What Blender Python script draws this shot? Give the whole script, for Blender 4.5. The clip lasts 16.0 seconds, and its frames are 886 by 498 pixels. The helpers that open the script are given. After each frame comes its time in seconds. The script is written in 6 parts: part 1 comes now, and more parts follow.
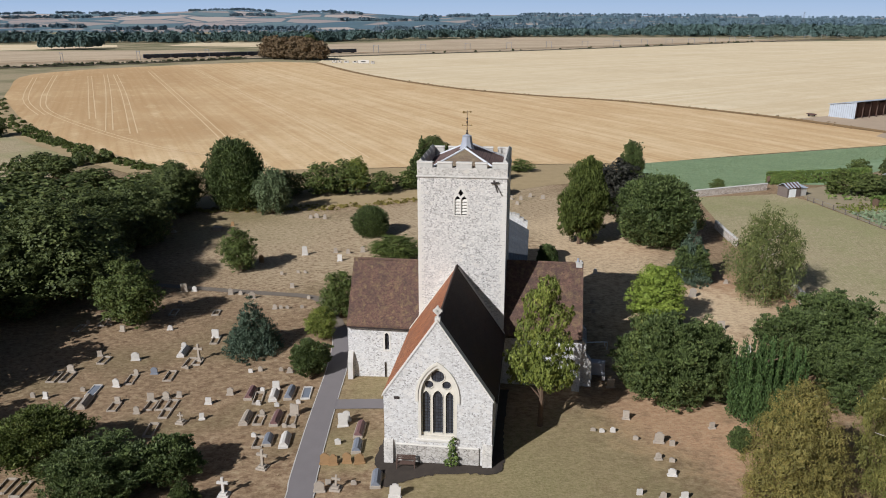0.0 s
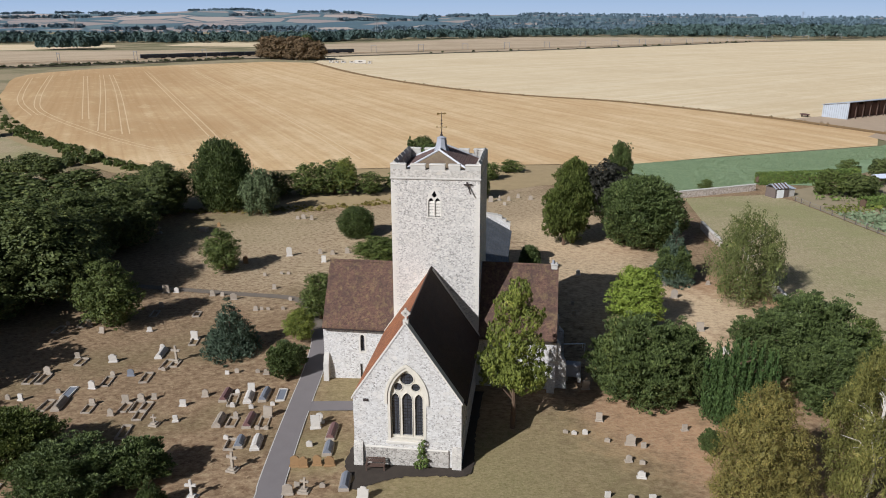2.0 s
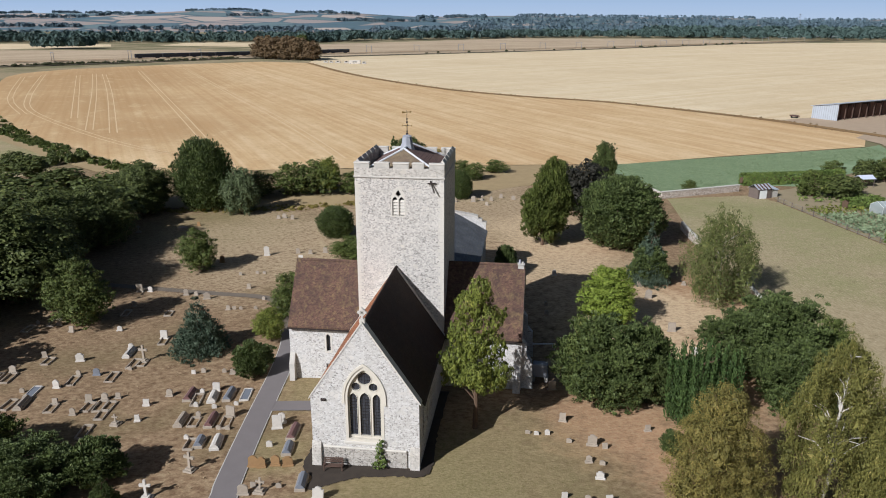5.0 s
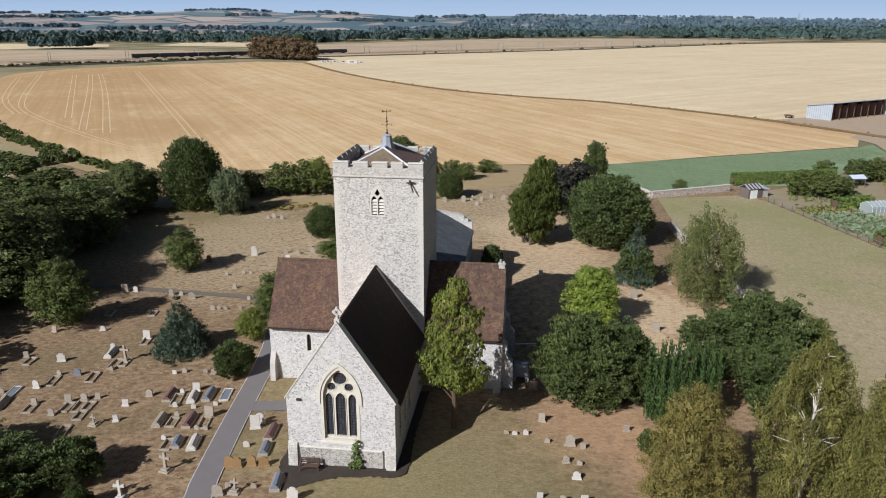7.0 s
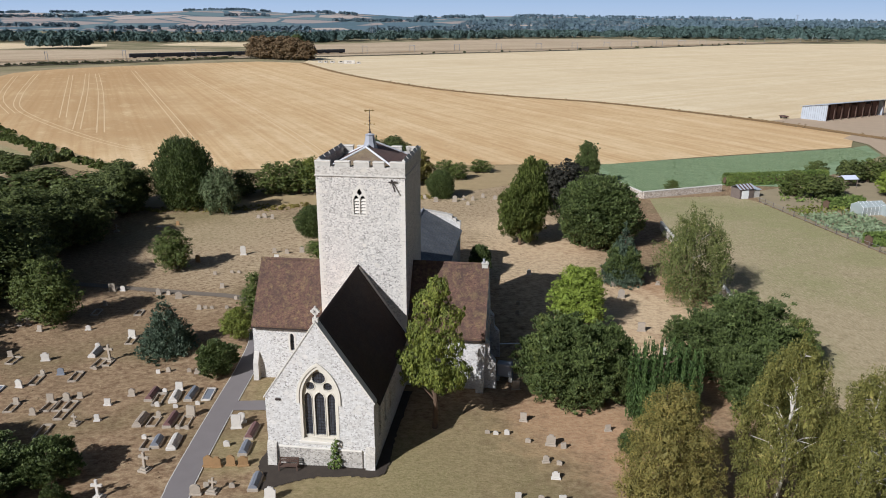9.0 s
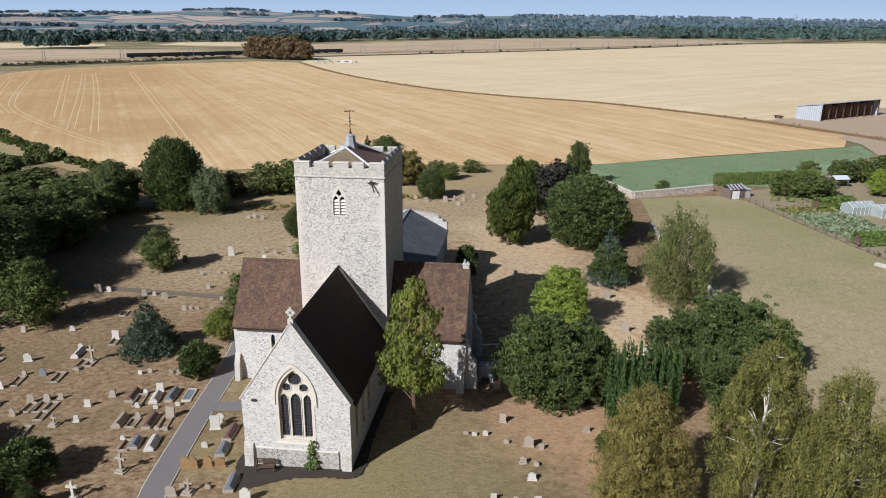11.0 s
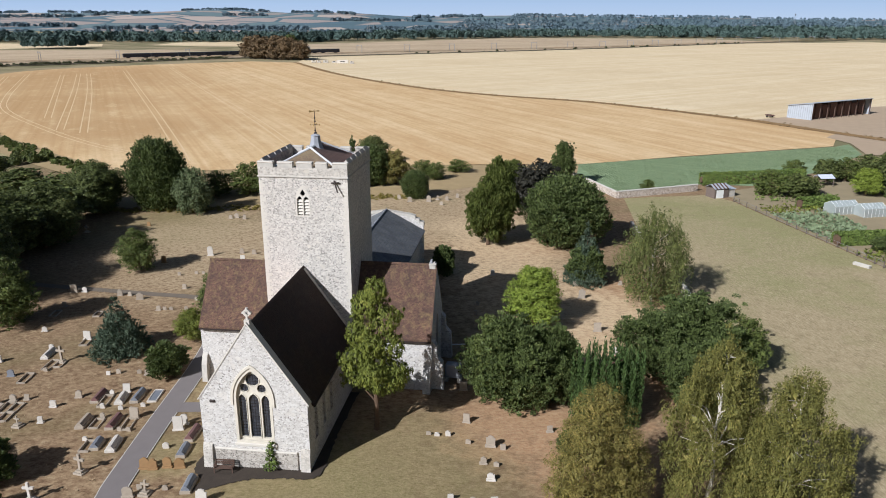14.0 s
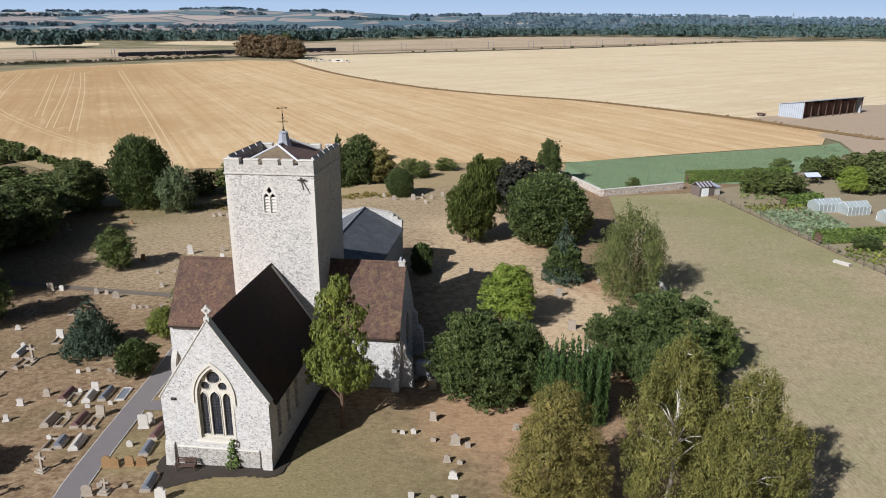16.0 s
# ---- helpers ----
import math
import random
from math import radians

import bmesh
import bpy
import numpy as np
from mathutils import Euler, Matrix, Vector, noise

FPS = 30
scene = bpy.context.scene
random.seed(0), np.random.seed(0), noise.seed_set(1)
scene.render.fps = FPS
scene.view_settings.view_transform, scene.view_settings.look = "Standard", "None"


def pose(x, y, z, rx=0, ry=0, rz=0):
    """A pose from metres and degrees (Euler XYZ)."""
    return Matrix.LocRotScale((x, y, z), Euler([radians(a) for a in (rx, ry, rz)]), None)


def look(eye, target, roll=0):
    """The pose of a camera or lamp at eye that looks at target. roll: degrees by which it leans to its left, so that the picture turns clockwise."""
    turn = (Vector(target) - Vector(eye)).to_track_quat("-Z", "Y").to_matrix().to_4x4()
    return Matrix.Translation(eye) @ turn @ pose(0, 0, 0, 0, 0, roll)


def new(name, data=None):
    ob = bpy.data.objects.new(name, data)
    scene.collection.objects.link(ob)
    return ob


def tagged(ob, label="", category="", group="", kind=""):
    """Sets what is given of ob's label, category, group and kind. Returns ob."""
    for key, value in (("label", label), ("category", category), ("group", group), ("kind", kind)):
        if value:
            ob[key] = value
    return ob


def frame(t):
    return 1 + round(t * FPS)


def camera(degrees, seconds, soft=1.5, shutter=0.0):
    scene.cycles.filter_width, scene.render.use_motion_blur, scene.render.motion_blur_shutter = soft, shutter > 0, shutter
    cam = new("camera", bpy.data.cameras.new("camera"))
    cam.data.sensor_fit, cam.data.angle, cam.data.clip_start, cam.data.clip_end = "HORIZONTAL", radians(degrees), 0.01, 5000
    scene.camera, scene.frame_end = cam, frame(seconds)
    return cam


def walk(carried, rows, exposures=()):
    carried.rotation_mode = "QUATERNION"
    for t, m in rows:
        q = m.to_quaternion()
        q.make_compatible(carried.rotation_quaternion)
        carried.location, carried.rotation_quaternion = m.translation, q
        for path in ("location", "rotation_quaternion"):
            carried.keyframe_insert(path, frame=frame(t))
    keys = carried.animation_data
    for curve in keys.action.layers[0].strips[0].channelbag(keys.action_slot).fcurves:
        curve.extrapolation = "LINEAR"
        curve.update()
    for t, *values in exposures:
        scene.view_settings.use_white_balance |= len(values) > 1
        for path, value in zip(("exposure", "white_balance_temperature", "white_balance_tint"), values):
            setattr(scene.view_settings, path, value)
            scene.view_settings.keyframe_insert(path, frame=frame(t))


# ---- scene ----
cam = camera(63.3, 16.0, soft=1.0)
PATH = [
    (0, (6.509, -47.133, 32.191), (6.265, -45.241, 31.588), -0.1),
    (0.5, (7.066, -46.988, 32.22), (6.822, -45.097, 31.618), -0.1),
    (1, (7.637, -46.936, 32.284), (7.394, -45.044, 31.681), -0.1),
    (1.5, (8.192, -46.826, 32.308), (7.949, -44.935, 31.705), -0.1),
    (2, (8.745, -46.732, 32.329), (8.502, -44.841, 31.726), -0.1),
    (2.5, (9.265, -46.597, 32.296), (9.022, -44.705, 31.693), -0.1),
    (3, (9.776, -46.515, 32.285), (9.534, -44.624, 31.682), -0.1),
    (3.5, (10.232, -46.458, 32.223), (9.989, -44.566, 31.62), -0.1),
    (4, (10.701, -46.302, 32.158), (10.46, -44.41, 31.556), 0.0),
    (6.5, (12.881, -45.825, 32.05), (12.646, -43.932, 31.449), 0.1),
    (7, (13.291, -45.708, 32.001), (13.056, -43.815, 31.4), 0.1),
    (7.5, (13.635, -45.685, 31.947), (13.402, -43.791, 31.347), 0.2),
    (8, (13.987, -45.618, 31.933), (13.754, -43.725, 31.333), 0.2),
    (8.5, (14.35, -45.523, 31.917), (14.117, -43.63, 31.316), 0.2),
    (9, (14.717, -45.481, 31.92), (14.485, -43.588, 31.32), 0.2),
    (11.5, (16.847, -45.115, 32.022), (16.616, -43.222, 31.421), 0.2),
    (12, (17.277, -45.04, 32.034), (17.046, -43.146, 31.434), 0.2),
    (12.5, (17.737, -44.973, 32.024), (17.507, -43.079, 31.424), 0.2),
    (13, (18.259, -44.898, 32.032), (18.028, -43.004, 31.431), 0.2),
    (13.5, (18.806, -44.758, 31.985), (18.575, -42.865, 31.383), 0.1),
    (14, (19.437, -44.699, 31.996), (19.206, -42.805, 31.394), 0.1),
    (14.5, (20.049, -44.588, 31.937), (19.818, -42.695, 31.334), 0.1),
    (15, (20.662, -44.454, 31.865), (20.433, -42.561, 31.262), 0.1),
    (15.5, (21.318, -44.284, 31.8), (21.089, -42.391, 31.197), 0.1),
    (16, (22.095, -44.209, 31.784), (21.867, -42.316, 31.18), 0.1),
]
walk(cam, [(t, look(eye, target, roll)) for t, eye, target, roll in PATH], [(0, 0.17), (4, 0.17), (7, 0.2), (9, 0.23), (12.5, 0.29), (16, 0.32)])

# ---- light ----
SUN_AZ, SUN_EL = radians(52.4), radians(34)
sun_way = Vector((math.cos(SUN_AZ) * math.cos(SUN_EL), math.sin(SUN_AZ) * math.cos(SUN_EL), -math.sin(SUN_EL)))
world = bpy.data.worlds.new("world")
scene.world = world
world.use_nodes = True
wn = world.node_tree.nodes
sky = wn.new("ShaderNodeTexSky")
sky.sky_type, sky.sun_disc = "NISHITA", False
sky.sun_elevation, sky.sun_rotation = SUN_EL, radians(-142.4)
sky.air_density, sky.dust_density = 1.0, 1.6
world.node_tree.links.new(sky.outputs[0], wn["Background"].inputs[0])
wn["Background"].inputs[1].default_value = 0.031
sun = new("sun", bpy.data.lights.new("sun", "SUN"))
sun.data.energy, sun.data.angle, sun.data.color = 5.0, radians(0.5), (1.0, 0.96, 0.9)
sun.matrix_world = look((0, 0, 200), Vector((0, 0, 200)) + sun_way)
scene.view_settings.use_white_balance = True
scene.view_settings.white_balance_temperature, scene.view_settings.white_balance_tint = 5700, 11

# ---- materials ----


def srgb(r, g, b):
    return tuple((c / 255 / 12.92) if c <= 10 else ((c / 255 + 0.055) / 1.055) ** 2.4 for c in (r, g, b)) + (1.0,)


class Mat:
    """A node material with a few short-hands."""

    def __init__(self, name, rough=0.9, metal=0.0, spec=0.3):
        self.m = bpy.data.materials.new(name)
        self.m.use_nodes = True
        self.t = self.m.node_tree
        self.b = self.t.nodes["Principled BSDF"]
        self.b.inputs["Roughness"].default_value = rough
        self.b.inputs["Metallic"].default_value = metal
        self.b.inputs["Specular IOR Level"].default_value = spec
        self.pos = self.t.nodes.new("ShaderNodeTexCoord").outputs["Object"]

    def link(self, a, b):
        self.t.links.new(a, b)

    def world_pos(self):
        return self.t.nodes.new("ShaderNodeNewGeometry").outputs["Position"]

    def mapped(self, src, scale=(1, 1, 1), rot=(0, 0, 0)):
        n = self.t.nodes.new("ShaderNodeMapping")
        n.inputs["Scale"].default_value = scale
        n.inputs["Rotation"].default_value = rot
        self.link(src, n.inputs["Vector"])
        return n.outputs[0]

    def noise(self, scale, detail=4, src=None, rough=0.55):
        n = self.t.nodes.new("ShaderNodeTexNoise")
        n.inputs["Scale"].default_value, n.inputs["Detail"].default_value, n.inputs["Roughness"].default_value = scale, detail, rough
        self.link(src or self.pos, n.inputs["Vector"])
        return n.outputs["Fac"]

    def cells(self, scale, src=None, out="Color", feature="F1"):
        n = self.t.nodes.new("ShaderNodeTexVoronoi")
        n.feature = feature
        n.inputs["Scale"].default_value = scale
        self.link(src or self.pos, n.inputs["Vector"])
        return n.outputs[out]

    def ramp(self, fac, stops):
        n = self.t.nodes.new("ShaderNodeValToRGB")
        e = n.color_ramp.elements
        while len(e) < len(stops):
            e.new(0.5)
        for el, (p, c) in zip(e, stops):
            el.position, el.color = p, c if len(c) == 4 else (*c, 1)
        self.link(fac, n.inputs[0])
        return n.outputs[0]

    def step(self, fac, a, b):
        n = self.t.nodes.new("ShaderNodeMapRange")
        n.inputs["From Min"].default_value, n.inputs["From Max"].default_value = a, b
        self.link(fac, n.inputs["Value"])
        return n.outputs[0]

    def mix(self, fac, a, b, mode="MIX"):
        n = self.t.nodes.new("ShaderNodeMix")
        n.data_type, n.blend_type = "RGBA", mode
        for socket, v in ((n.inputs[0], fac), (n.inputs[6], a), (n.inputs[7], b)):
            if isinstance(v, (int, float)):
                socket.default_value = v
            elif isinstance(v, tuple):
                socket.default_value = v
            else:
                self.link(v, socket)
        return n.outputs[2]

    def math(self, op, a, b=0.0):
        n = self.t.nodes.new("ShaderNodeMath")
        n.operation = op
        for socket, v in zip(n.inputs, (a, b)):
            if isinstance(v, (int, float)):
                socket.default_value = v
            else:
                self.link(v, socket)
        return n.outputs[0]

    def bump(self, height, strength=0.5, dist=0.05):
        n = self.t.nodes.new("ShaderNodeBump")
        n.inputs["Strength"].default_value, n.inputs["Distance"].default_value = strength, dist
        self.link(height, n.inputs["Height"])
        self.link(n.outputs[0], self.b.inputs["Normal"])

    def done(self, col):
        if isinstance(col, tuple):
            self.b.inputs["Base Color"].default_value = col
        else:
            self.link(col, self.b.inputs["Base Color"])
        return self.m


def plain(name, col, rough=0.8, metal=0.0, vary=0.25, scale=3.0, bump=0.0):
    k = Mat(name, rough, metal)
    dark = tuple(c * (1 - vary) for c in col[:3]) + (1,)
    light = tuple(min(1, c * (1 + vary)) for c in col[:3]) + (1,)
    a = k.mix(k.noise(scale), dark, light)
    c = k.mix(0.35, a, k.mix(k.noise(scale * 9), dark, light))
    if bump:
        k.bump(k.noise(scale * 9), bump, 0.03)
    return k.done(c)


def flint(name, light, mid, dark, scale, density=0.42, patch=0.5, cream=0.25):
    """Rubble walling: flints of several greys in wide lime mortar, with larger cream blocks among them."""
    k = Mat(name, 0.92)
    wob = k.t.nodes.new("ShaderNodeTexNoise")
    wob.inputs["Scale"].default_value = 2.2
    k.link(k.pos, wob.inputs["Vector"])
    k.pos = k.mix(0.06, k.mapped(k.pos, (0.95, 0.95, 1.2)), wob.outputs["Color"])
    tone = k.cells(scale, out="Color")
    sep = k.t.nodes.new("ShaderNodeSeparateColor")
    k.link(tone, sep.inputs[0])
    edge = k.cells(scale, out="Distance", feature="DISTANCE_TO_EDGE")
    stone = k.ramp(sep.outputs[0], [(0.0, dark), (density * 0.6, tuple((a + c) / 2 for a, c in zip(dark, mid))), (density + 0.15, mid), (0.85, light)])
    big = k.noise(0.35, 5)
    wash = k.mix(k.step(big, 0.42, 0.66), stone, light)
    body = k.mix(patch, stone, wash)
    joint = k.step(edge, 0.0, 0.12)
    col = k.mix(joint, tuple(c * 0.9 for c in light[:3]) + (1,), body)
    block = k.t.nodes.new("ShaderNodeSeparateColor")
    k.link(k.cells(scale * 0.36, out="Color"), block.inputs[0])
    bedge = k.step(k.cells(scale * 0.36, out="Distance", feature="DISTANCE_TO_EDGE"), 0.03, 0.09)
    creamy = tuple(min(1.0, c * f) for c, f in zip(light[:3], (1.02, 1.0, 0.96))) + (1,)
    is_block = k.math("MULTIPLY", k.math("MULTIPLY", k.step(block.outputs[0], 1 - cream, 1.02 - cream), bedge), k.step(k.noise(0.5, 3), 0.4, 0.55))
    col = k.mix(k.math("MULTIPLY", is_block, 0.8), col, k.mix(block.outputs[1], creamy, mid))
    streak = k.noise(1.0, 5, k.mapped(k.pos, (2.2, 2.2, 0.25)))
    col = k.mix(k.math("MULTIPLY", k.step(streak, 0.55, 0.8), 0.35), col, mid)
    grime = k.noise(0.9, 7, rough=0.7)
    col = k.mix(k.math("MULTIPLY", k.step(grime, 0.56, 0.76), 0.4), col, tuple(c * 0.7 for c in mid[:3]) + (1,))
    k.bump(k.math("ADD", k.math("MULTIPLY", joint, 0.6), sep.outputs[1]), 0.6, 0.03)
    return k.done(col)


def tiles(name, a, b, c, axis, moss=None, row=0.11, width=0.17):
    """Plain tiles in courses: axis is the one along which the ridge runs."""
    k = Mat(name, 0.88)
    sep = k.t.nodes.new("ShaderNodeSeparateXYZ")
    k.link(k.pos, sep.inputs[0])
    comb = k.t.nodes.new("ShaderNodeCombineXYZ")
    k.link(sep.outputs[axis], comb.inputs[0])
    k.link(k.math("MULTIPLY", sep.outputs[2], 1.25), comb.inputs[1])
    br = k.t.nodes.new("ShaderNodeTexBrick")
    k.link(comb.outputs[0], br.inputs["Vector"])
    for key, v in (("Scale", 1.0), ("Brick Width", width), ("Row Height", row), ("Mortar Size", 0.008), ("Mortar Smooth", 0.4), ("Bias", 0.0)):
        br.inputs[key].default_value = v
    br.inputs["Color1"].default_value, br.inputs["Color2"].default_value, br.inputs["Mortar"].default_value = a, b, tuple(x * 0.35 for x in a[:3]) + (1,)
    big = k.noise(0.7, 6)
    col = k.mix(k.step(big, 0.4, 0.7), br.outputs["Color"], c)
    col = k.mix(k.math("MULTIPLY", k.step(k.noise(6.0, 5), 0.5, 0.75), 0.55), col, b)
    if moss:
        col = k.mix(k.math("MULTIPLY", k.step(k.noise(2.2, 8, rough=0.75), 0.5, 0.68), 0.75), col, moss)
    k.bump(k.math("SUBTRACT", k.noise(8.0), k.math("MULTIPLY", br.outputs["Fac"], 1.4)), 0.6, 0.03)
    return k.done(col)


def leaf_mat(name, dark, light, tint=None, through_light=0.14, rough=0.6):
    k = Mat(name, rough, spec=0.25)
    rnd = k.t.nodes.new("ShaderNodeNewGeometry").outputs["Random Per Island"]
    stops = [(0.0, dark), (0.75, light), (1.0, tint or light)]
    tone = k.math("ADD", k.math("MULTIPLY", rnd, 0.45), k.math("MULTIPLY", k.step(k.noise(1.1, 4), 0.3, 0.7), 0.6))
    col = k.ramp(tone, stops)
    k.done(col)
    tr = k.t.nodes.new("ShaderNodeBsdfTranslucent")
    k.link(col, tr.inputs[0])
    mx = k.t.nodes.new("ShaderNodeMixShader")
    mx.inputs[0].default_value = through_light
    k.link(k.b.outputs[0], mx.inputs[1])
    k.link(tr.outputs[0], mx.inputs[2])
    k.link(mx.outputs[0], k.t.nodes["Material Output"].inputs["Surface"])
    return k.m


def ground_mat():
    """Parched churchyard grass: straw, worn green and bare reddish earth under the evergreens."""
    k = Mat("parched_grass", 0.95, spec=0.1)
    p = k.world_pos()
    straw, tan, green, brown = srgb(155, 132, 102), srgb(131, 107, 82), srgb(106, 98, 66), srgb(98, 76, 57)
    n1 = k.noise(0.09, 6, p)
    n2 = k.noise(0.7, 6, p, 0.65)
    st = k.noise(1.7, 7, k.mapped(p, (0.9, 1.3, 1.0), (0, 0, -0.4)), 0.72)
    fine = k.noise(5.0, 5, p, 0.7)
    col = k.ramp(st, [(0.30, brown), (0.45, tan), (0.58, straw), (0.75, srgb(168, 152, 124))])
    col = k.mix(k.math("MULTIPLY", k.step(n1, 0.50, 0.66), 0.5), col, green)
    col = k.mix(k.math("MULTIPLY", k.step(n2, 0.52, 0.72), 0.55), col, brown)
    col = k.mix(k.math("MULTIPLY", k.step(fine, 0.5, 0.75), 0.5), col, srgb(92, 76, 52))
    for cx, cy, r in ((-7.2, 11.6, 4.5), (10, 1, 9), (4, -4, 9), (-40, 66, 14), (-7.5, 1, 3.5)):
        d = k.t.nodes.new("ShaderNodeVectorMath")
        d.operation = "DISTANCE"
        k.link(p, d.inputs[0])
        d.inputs[1].default_value = (cx, cy, 0)
        edge = k.math("ADD", k.math("DIVIDE", d.outputs["Value"], r), k.math("MULTIPLY", k.math("SUBTRACT", n2, 0.5), 1.4))
        col = k.mix(k.math("MULTIPLY", k.step(edge, 1.15, 0.5), 0.55), col, k.mix(k.step(fine, 0.35, 0.65), srgb(112, 108, 66), srgb(152, 138, 102)))
    earth = srgb(186, 138, 100)
    for cx, cy, r in ((23, 27, 9), (33, 40, 9), (20, 9, 7.5), (27, 3, 7), (18, 58, 9), (30, 18, 8)):
        d = k.t.nodes.new("ShaderNodeVectorMath")
        d.operation = "DISTANCE"
        k.link(p, d.inputs[0])
        d.inputs[1].default_value = (cx, cy, 0)
        edge = k.math("ADD", k.math("DIVIDE", d.outputs["Value"], r), k.math("MULTIPLY", k.math("SUBTRACT", n2, 0.5), 1.5))
        col = k.mix(k.math("MULTIPLY", k.step(edge, 1.15, 0.45), 0.4), col, k.mix(k.step(fine, 0.35, 0.65), earth, srgb(198, 164, 128)))
    for cx, cy, r in ((-22, 58, 26), (2, 80, 22), (-8, 104, 20)):
        d = k.t.nodes.new("ShaderNodeVectorMath")
        d.operation = "DISTANCE"
        k.link(p, d.inputs[0])
        d.inputs[1].default_value = (cx, cy, 0)
        edge = k.math("ADD", k.math("DIVIDE", d.outputs["Value"], r), k.math("MULTIPLY", k.math("SUBTRACT", n1, 0.5), 1.2))
        col = k.mix(k.math("MULTIPLY", k.step(edge, 1.1, 0.5), k.step(st, 0.34, 0.6)), col, srgb(178, 158, 126))
    for cx, cy, r in ((23, 22, 10), (21, 35, 11), (29, 34, 8), (15, 50, 13), (14, 66, 12)):
        d = k.t.nodes.new("ShaderNodeVectorMath")
        d.operation = "DISTANCE"
        k.link(p, d.inputs[0])
        d.inputs[1].default_value = (cx, cy, 0)
        edge = k.math("ADD", k.math("DIVIDE", d.outputs["Value"], r), k.math("MULTIPLY", k.math("SUBTRACT", n2, 0.5), 1.3))
        col = k.mix(k.math("MULTIPLY", k.math("MULTIPLY", k.step(edge, 1.1, 0.5), k.step(st, 0.3, 0.56)), 0.9), col, k.mix(k.step(fine, 0.3, 0.7), srgb(206, 184, 150), srgb(190, 163, 127)))
    wisp = k.noise(1.0, 6, k.mapped(p, (2.4, 6.0, 1.0), (0, 0, -0.5)), 0.72)
    col = k.mix(k.math("MULTIPLY", k.step(wisp, 0.54, 0.74), 0.55), col, srgb(178, 157, 124))
    col = k.mix(k.math("MULTIPLY", k.step(wisp, 0.46, 0.28), 0.6), col, srgb(84, 68, 48))
    far = k.t.nodes.new("ShaderNodeVectorMath")
    far.operation = "DISTANCE"
    k.link(p, far.inputs[0])
    far.inputs[1].default_value = (0, 40, 0)
    land = k.mix(k.step(k.noise(0.02, 4, p), 0.42, 0.58), srgb(120, 114, 84), srgb(158, 142, 112))
    land = k.mix(k.math("MULTIPLY", k.step(k.noise(0.3, 6, p, 0.7), 0.48, 0.7), 0.5), land, srgb(96, 100, 66))
    col = k.mix(k.step(far.outputs["Value"], 95, 150), col, land)
    k.bump(k.math("ADD", k.math("MULTIPLY", fine, 0.6), st), 0.5, 0.08)
    return k.done(col)


def field_mat(name, a, b, c, turn, pitch, strength=0.6, brown=()):
    """Stubble with drill lines in one direction."""
    k = Mat(name, 0.95, spec=0.1)
    p = k.world_pos()
    q = k.mapped(p, (1, 1, 1), (0, 0, turn))
    lines = k.noise(1.0, 4, k.mapped(q, (1 / pitch, 0.006, 1)), 0.6)
    broad = k.noise(1.0, 3, k.mapped(q, (0.25 / pitch, 0.004, 1)), 0.5)
    patch = k.noise(0.012, 5, p)
    grain = k.noise(0.8, 6, p, 0.7)
    col = k.ramp(lines, [(0.32, c), (0.5, a), (0.68, b)])
    col = k.mix(strength, a, col)
    col = k.mix(k.math("MULTIPLY", k.step(broad, 0.48, 0.62), 0.45), col, b)
    col = k.mix(k.math("MULTIPLY", k.step(patch, 0.45, 0.7), 0.55), col, c)
    for cx, cy, r in brown:
        d = k.t.nodes.new("ShaderNodeVectorMath")
        d.operation = "DISTANCE"
        k.link(p, d.inputs[0])
        d.inputs[1].default_value = (cx, cy, 0)
        edge = k.math("ADD", k.math("DIVIDE", d.outputs["Value"], r), k.math("MULTIPLY", k.math("SUBTRACT", patch, 0.5), 1.6))
        col = k.mix(k.math("MULTIPLY", k.step(edge, 1.15, 0.4), 0.75), col, k.mix(lines, tuple(x * 0.8 for x in c[:3]) + (1,), c))
    mott = k.noise(0.16, 7, k.mapped(q, (1.0, 0.45, 1)), 0.72)
    col = k.mix(k.math("MULTIPLY", k.step(mott, 0.48, 0.7), 0.55), col, c)
    col = k.mix(k.math("MULTIPLY", k.step(mott, 0.46, 0.3), 0.5), col, b)
    col = k.mix(k.math("MULTIPLY", k.step(grain, 0.5, 0.75), 0.45), col, tuple(x * 0.72 for x in c[:3]) + (1,))
    k.bump(grain, 0.6, 0.12)
    return k.done(col)


